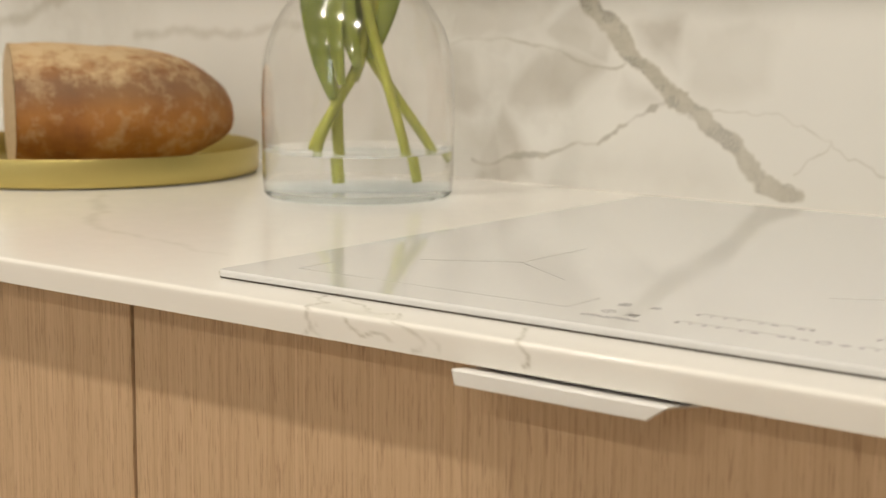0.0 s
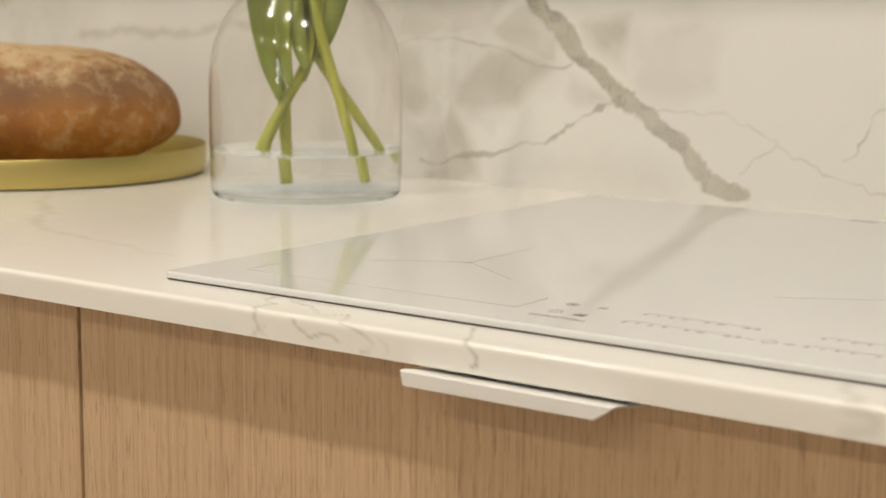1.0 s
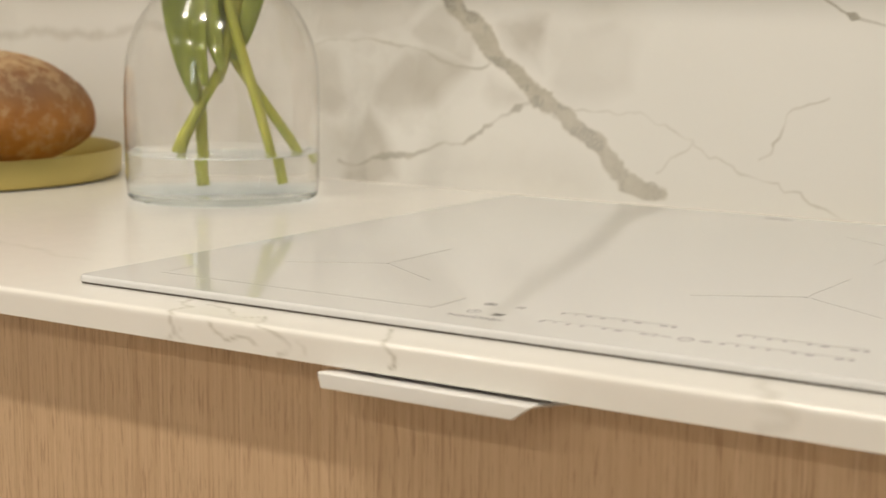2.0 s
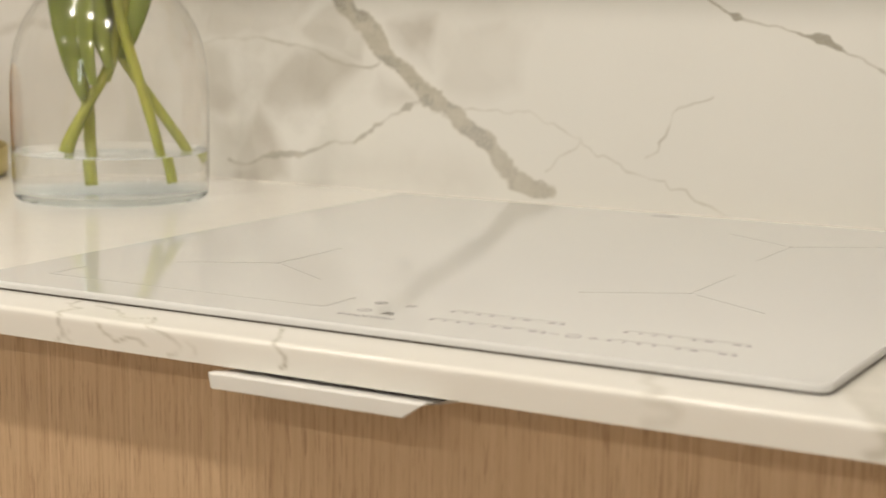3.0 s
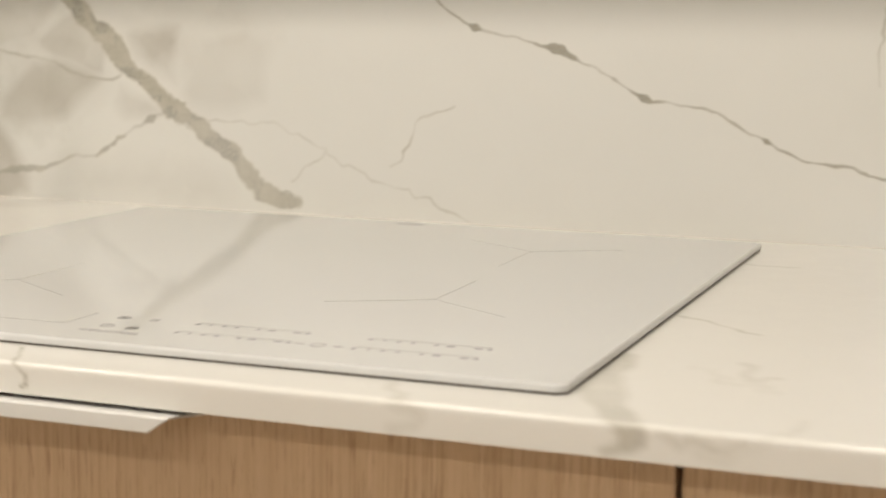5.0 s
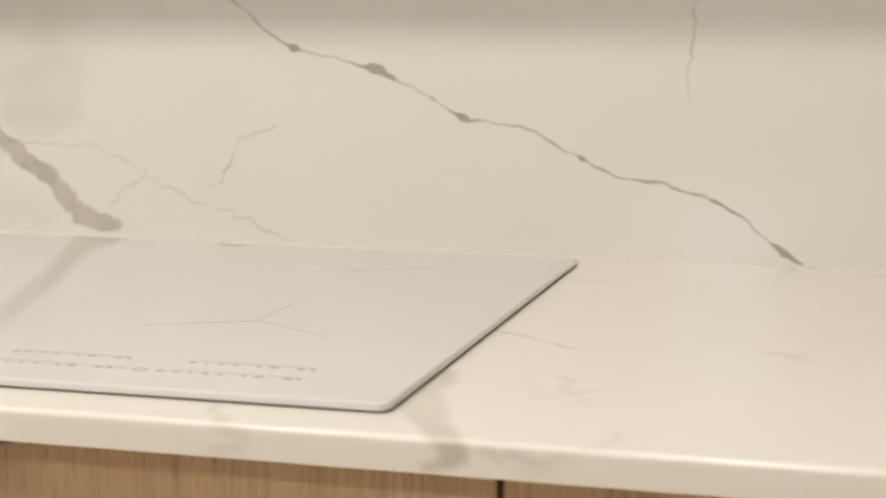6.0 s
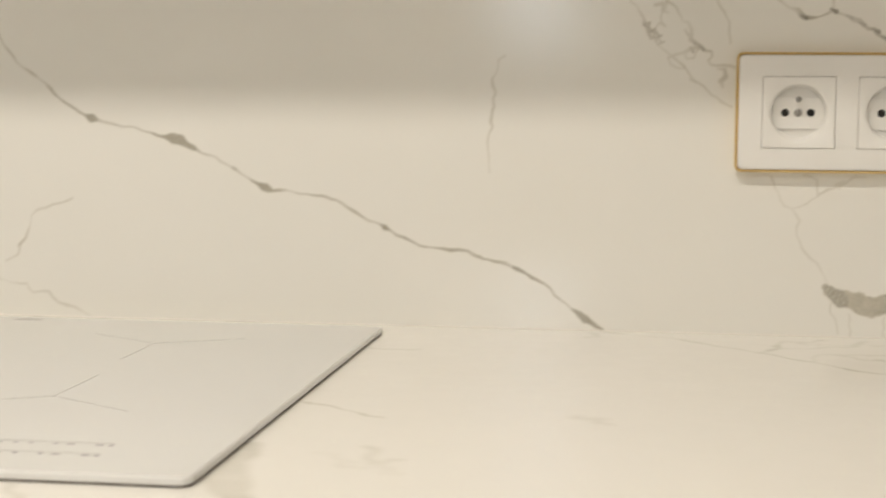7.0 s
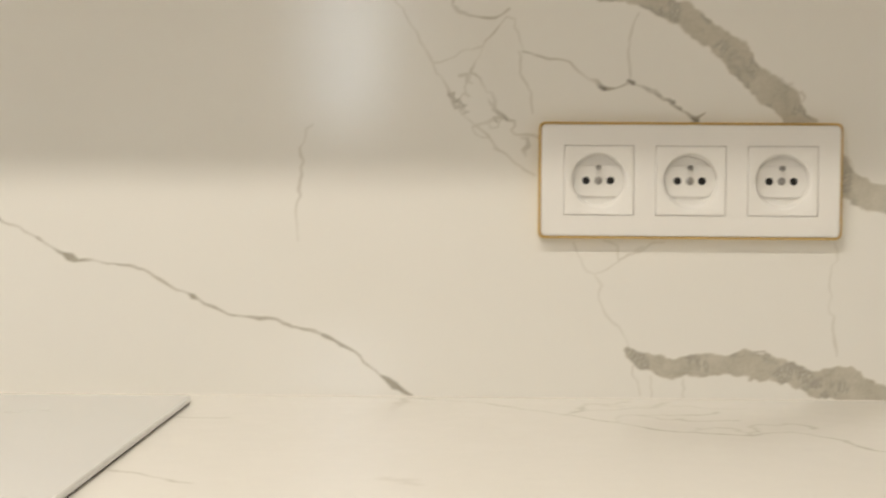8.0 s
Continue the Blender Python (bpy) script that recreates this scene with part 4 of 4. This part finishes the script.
# ---------------- brass tray and loaf ----------------
TRAY_X, TRAY_Y = -1.280, -0.199
tray = thing("tray", TRAY_X, TRAY_Y, 0.9003, "round brushed brass tray with an upright rim on the worktop", "tray")
part("dish", lathe([(0, 0.0), (0.168, 0.0), (0.1745, 0.0015), (0.176, 0.004), (0.177, 0.0265), (0.1764, 0.0275), (0.1756, 0.0275), (0.175, 0.0265), (0.174, 0.006), (0.172, 0.004), (0, 0.004)], 96), BRASS, tray, "", True, 40)


def loaf():
    """An oval floured loaf with its end cut off."""
    bm = bmesh.new()
    nu, nv = 72, 40
    rings = []
    a, b, h = 0.154, 0.098, 0.121
    for i in range(nv + 1):
        x = -0.066 + (a + 0.066) * (1 - (1 - i / nv) ** 1.7)
        q = max(0.0, x + 0.035) / (a + 0.035)
        k = max(0.0, 1 - q ** 2.6) ** 0.5
        kz = max(0.0, 1 - q ** 3.0) ** 0.45
        mid_z = h * 0.40
        ring = []
        for j in range(nu):
            t = 2 * math.pi * j / nu
            c, s = math.cos(t), math.sin(t)
            c, s = math.copysign(abs(c) ** 0.9, c), math.copysign(abs(s) ** 0.9, s)
            p = Vector((x, b * k * c, mid_z + (h - mid_z if s > 0 else mid_z) * kz * s))
            p += Vector((0, 0.6, 1)) * noise.noise(p * 18) * 0.004 + Vector((0, 1, 0.4)) * noise.noise(p * 55) * 0.0012
            p.z = max(p.z, 0.0)
            ring.append(bm.verts.new(p))
        rings.append(ring)
    for r0, r1 in zip(rings, rings[1:]):
        for j in range(nu):
            bm.faces.new((r0[j], r0[(j + 1) % nu], r1[(j + 1) % nu], r1[j]))
    bm.faces.new(rings[-1])
    cut = [v.co.copy() for v in rings[0]]
    return bm, cut


bread = thing("loaf", TRAY_X + 0.003, TRAY_Y - 0.004, 0.9045, "floured brown bread loaf with a cut end on the brass tray", "bread")
bread.rotation_euler = (0, 0, radians(56))
bm, cut = loaf()
crust_ob = part("crust", bm, CRUST, bread, "baked brown crust dusted with flour", True)
at = crust_ob.data.attributes.new("flour", "FLOAT", "POINT")
at.data.foreach_set("value", np.array([0.22 + 0.78 * min(1.0, max(0.0, (v.co.z - 0.080) / 0.036)) for v in crust_ob.data.vertices], np.float32))
at = crust_ob.data.attributes.new("bake", "FLOAT", "POINT")
at.data.foreach_set("value", np.array([math.exp(-(((v.co.z - 0.084) / 0.020) ** 2)) for v in crust_ob.data.vertices], np.float32))
bm = bmesh.new()
mid = sum(cut, Vector()) / len(cut)
front_ring = [bm.verts.new(p + Vector((-0.0006, 0, 0))) for p in cut]
mid_ring = [bm.verts.new(mid + (p - mid) * 0.5 + Vector((-0.0015, 0, 0))) for p in cut]
centre = bm.verts.new(mid + Vector((-0.002, 0, 0)))
for j in range(len(cut)):
    k = (j + 1) % len(cut)
    bm.faces.new((front_ring[j], front_ring[k], mid_ring[k], mid_ring[j]))
    bm.faces.new((mid_ring[j], mid_ring[k], centre))
part("crumb", bm, CRUMB, bread, "pale cut crumb face", True)

# ---------------- glass vase with tulip stems ----------------
VX, VY = -0.9372, -0.173
vase = thing("vase", VX, VY, 0.9003, "clear glass bottle vase with a little water on the worktop", "vase")
outer = [(0.0832, 0.0078), (0.084, 0.014), (0.0845, 0.08), (0.0842, 0.100), (0.0828, 0.118), (0.0795, 0.134), (0.0742, 0.148), (0.0665, 0.161), (0.0575, 0.172), (0.0508, 0.184), (0.0480, 0.200), (0.0480, 0.230), (0.051, 0.243)]
inner_p = [(0.0502, 0.2435), (0.0470, 0.230), (0.0470, 0.2005), (0.0498, 0.1845), (0.0566, 0.1727), (0.0656, 0.1618), (0.0733, 0.1485), (0.0785, 0.1345), (0.0818, 0.1183), (0.0832, 0.100), (0.0835, 0.08), (0.0830, 0.020), (0.0824, 0.0078)]
part("base", lathe([(0, 0.0), (0.0765, 0.0), (0.0805, 0.0012), (0.0826, 0.0040), (0.0831, 0.0075), (0, 0.0075)], 96), GLASS_BASE, vase, "thick bluish glass base", True, 50).visible_shadow = False
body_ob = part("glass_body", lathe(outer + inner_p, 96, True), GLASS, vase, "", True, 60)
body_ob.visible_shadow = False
water_ob = part("water", lathe([(0.0818, 0.0077), (0.0825, 0.020), (0.0829, 0.0410), (0.0815, 0.0403), (0, 0.0400)], 96), WATER, vase, "shallow clear water", True, 60)
water_ob.visible_shadow = False
# directions across and along the view into the vase
ACROSS, ALONG = Vector((0.757, 0.654, 0)), Vector((-0.654, 0.757, 0))


def tube(points, radii, steps=12, flat=1.0):
    """A round or flattened stalk through points, smoothed."""
    pts = [Vector(p) for p in points]
    fine, rad = [], []
    n = len(pts)
    for i in range(n - 1):
        p0, p1, p2, p3 = pts[max(i - 1, 0)], pts[i], pts[i + 1], pts[min(i + 2, n - 1)]
        for k in range(8):
            t = k / 8
            fine.append(0.5 * (2 * p1 + (p2 - p0) * t + (2 * p0 - 5 * p1 + 4 * p2 - p3) * t * t + (3 * p1 - p0 - 3 * p2 + p3) * t ** 3))
            rad.append(radii[i] + (radii[i + 1] - radii[i]) * t)
    fine.append(pts[-1])
    rad.append(radii[-1])
    bm = bmesh.new()
    rings = []
    for i, p in enumerate(fine):
        d = (fine[min(i + 1, len(fine) - 1)] - fine[max(i - 1, 0)]).normalized()
        side = d.cross(ALONG).normalized()
        other = side.cross(d).normalized()
        rings.append([bm.verts.new(p + side * rad[i] * math.cos(2 * math.pi * k / steps) + other * rad[i] * flat * math.sin(2 * math.pi * k / steps)) for k in range(steps)])
    for a, b in zip(rings, rings[1:]):
        for k in range(steps):
            bm.faces.new((a[k], a[(k + 1) % steps], b[(k + 1) % steps], b[k]))
    bm.faces.new(rings[0])
    bm.faces.new(rings[-1])
    return bm


def at_vase(u, d, z):
    return ACROSS * u + ALONG * d + Vector((0, 0, z))


bouquet = thing("tulip_bunch", VX, VY, 0.9003, "bunch of green tulip stems and leaves standing in the glass vase", "flowers")
for pts, rad in (
    (((-0.015, 0.000, 0.012), (-0.018, 0.002, 0.050), (-0.020, 0.002, 0.085), (-0.034, 0.000, 0.130), (-0.040, -0.002, 0.180), (-0.036, 0.0, 0.28)), (0.0048, 0.0052, 0.0054, 0.0054, 0.005, 0.0045)),
    (((-0.038, -0.010, 0.040), (-0.033, -0.010, 0.054), (-0.017, -0.008, 0.084), (0.002, 0.000, 0.122), (0.012, 0.008, 0.19), (0.010, 0.010, 0.28)), (0.0066, 0.0058, 0.0046, 0.0048, 0.0045, 0.0045)),
    (((0.046, -0.012, 0.014), (0.040, -0.012, 0.045), (0.0255, -0.012, 0.098), (0.012, -0.010, 0.145), (0.004, -0.006, 0.19), (-0.004, -0.004, 0.28)), (0.0042, 0.0044, 0.0046, 0.0048, 0.0046, 0.0045)),
    (((0.070, 0.012, 0.030), (0.060, 0.012, 0.048), (0.035, 0.012, 0.084), (0.010, 0.010, 0.122), (-0.010, 0.008, 0.16), (-0.028, 0.006, 0.28)), (0.0040, 0.0044, 0.0046, 0.0046, 0.0045, 0.0045)),
    (((-0.004, 0.016, 0.100), (0.006, 0.014, 0.130), (0.020, 0.008, 0.19), (0.034, 0.004, 0.28)), (0.0044, 0.0046, 0.0045, 0.0045)),
):
    part("stem", tube([at_vase(*p) for p in pts], rad), STEM, bouquet, "", True)
for pts, rad in (
    (((-0.022, -0.014, 0.085), (-0.030, -0.016, 0.115), (-0.036, -0.016, 0.150), (-0.040, -0.014, 0.190), (-0.034, -0.008, 0.27)), (0.003, 0.0085, 0.0115, 0.0110, 0.006)),
    (((0.000, -0.012, 0.112), (-0.006, -0.014, 0.135), (-0.012, -0.014, 0.165), (-0.016, -0.012, 0.20), (-0.012, -0.008, 0.28)), (0.003, 0.0075, 0.0100, 0.0100, 0.005)),
    (((0.010, 0.000, 0.120), (0.018, -0.004, 0.140), (0.026, -0.008, 0.165), (0.034, -0.010, 0.20), (0.032, -0.006, 0.28)), (0.003, 0.0070, 0.0085, 0.0085, 0.005)),
    (((-0.026, 0.004, 0.100), (-0.024, 0.006, 0.130), (-0.026, 0.008, 0.165), (-0.022, 0.008, 0.27)), (0.003, 0.010, 0.0125, 0.005)),
    (((0.012, 0.014, 0.115), (0.012, 0.014, 0.140), (0.016, 0.012, 0.175), (0.020, 0.008, 0.27)), (0.003, 0.009, 0.0105, 0.005)),
    (((-0.014, -0.020, 0.098), (-0.018, -0.022, 0.125), (-0.020, -0.020, 0.160), (-0.014, -0.012, 0.26)), (0.003, 0.006, 0.0075, 0.004)),
    (((-0.004, 0.010, 0.120), (0.002, 0.012, 0.150), (0.006, 0.012, 0.19), (0.004, 0.01, 0.28)), (0.003, 0.009, 0.011, 0.005)),
):
    part("leaf", tube([at_vase(*p) for p in pts], rad, 14, 0.28), LEAF, bouquet, "", True)
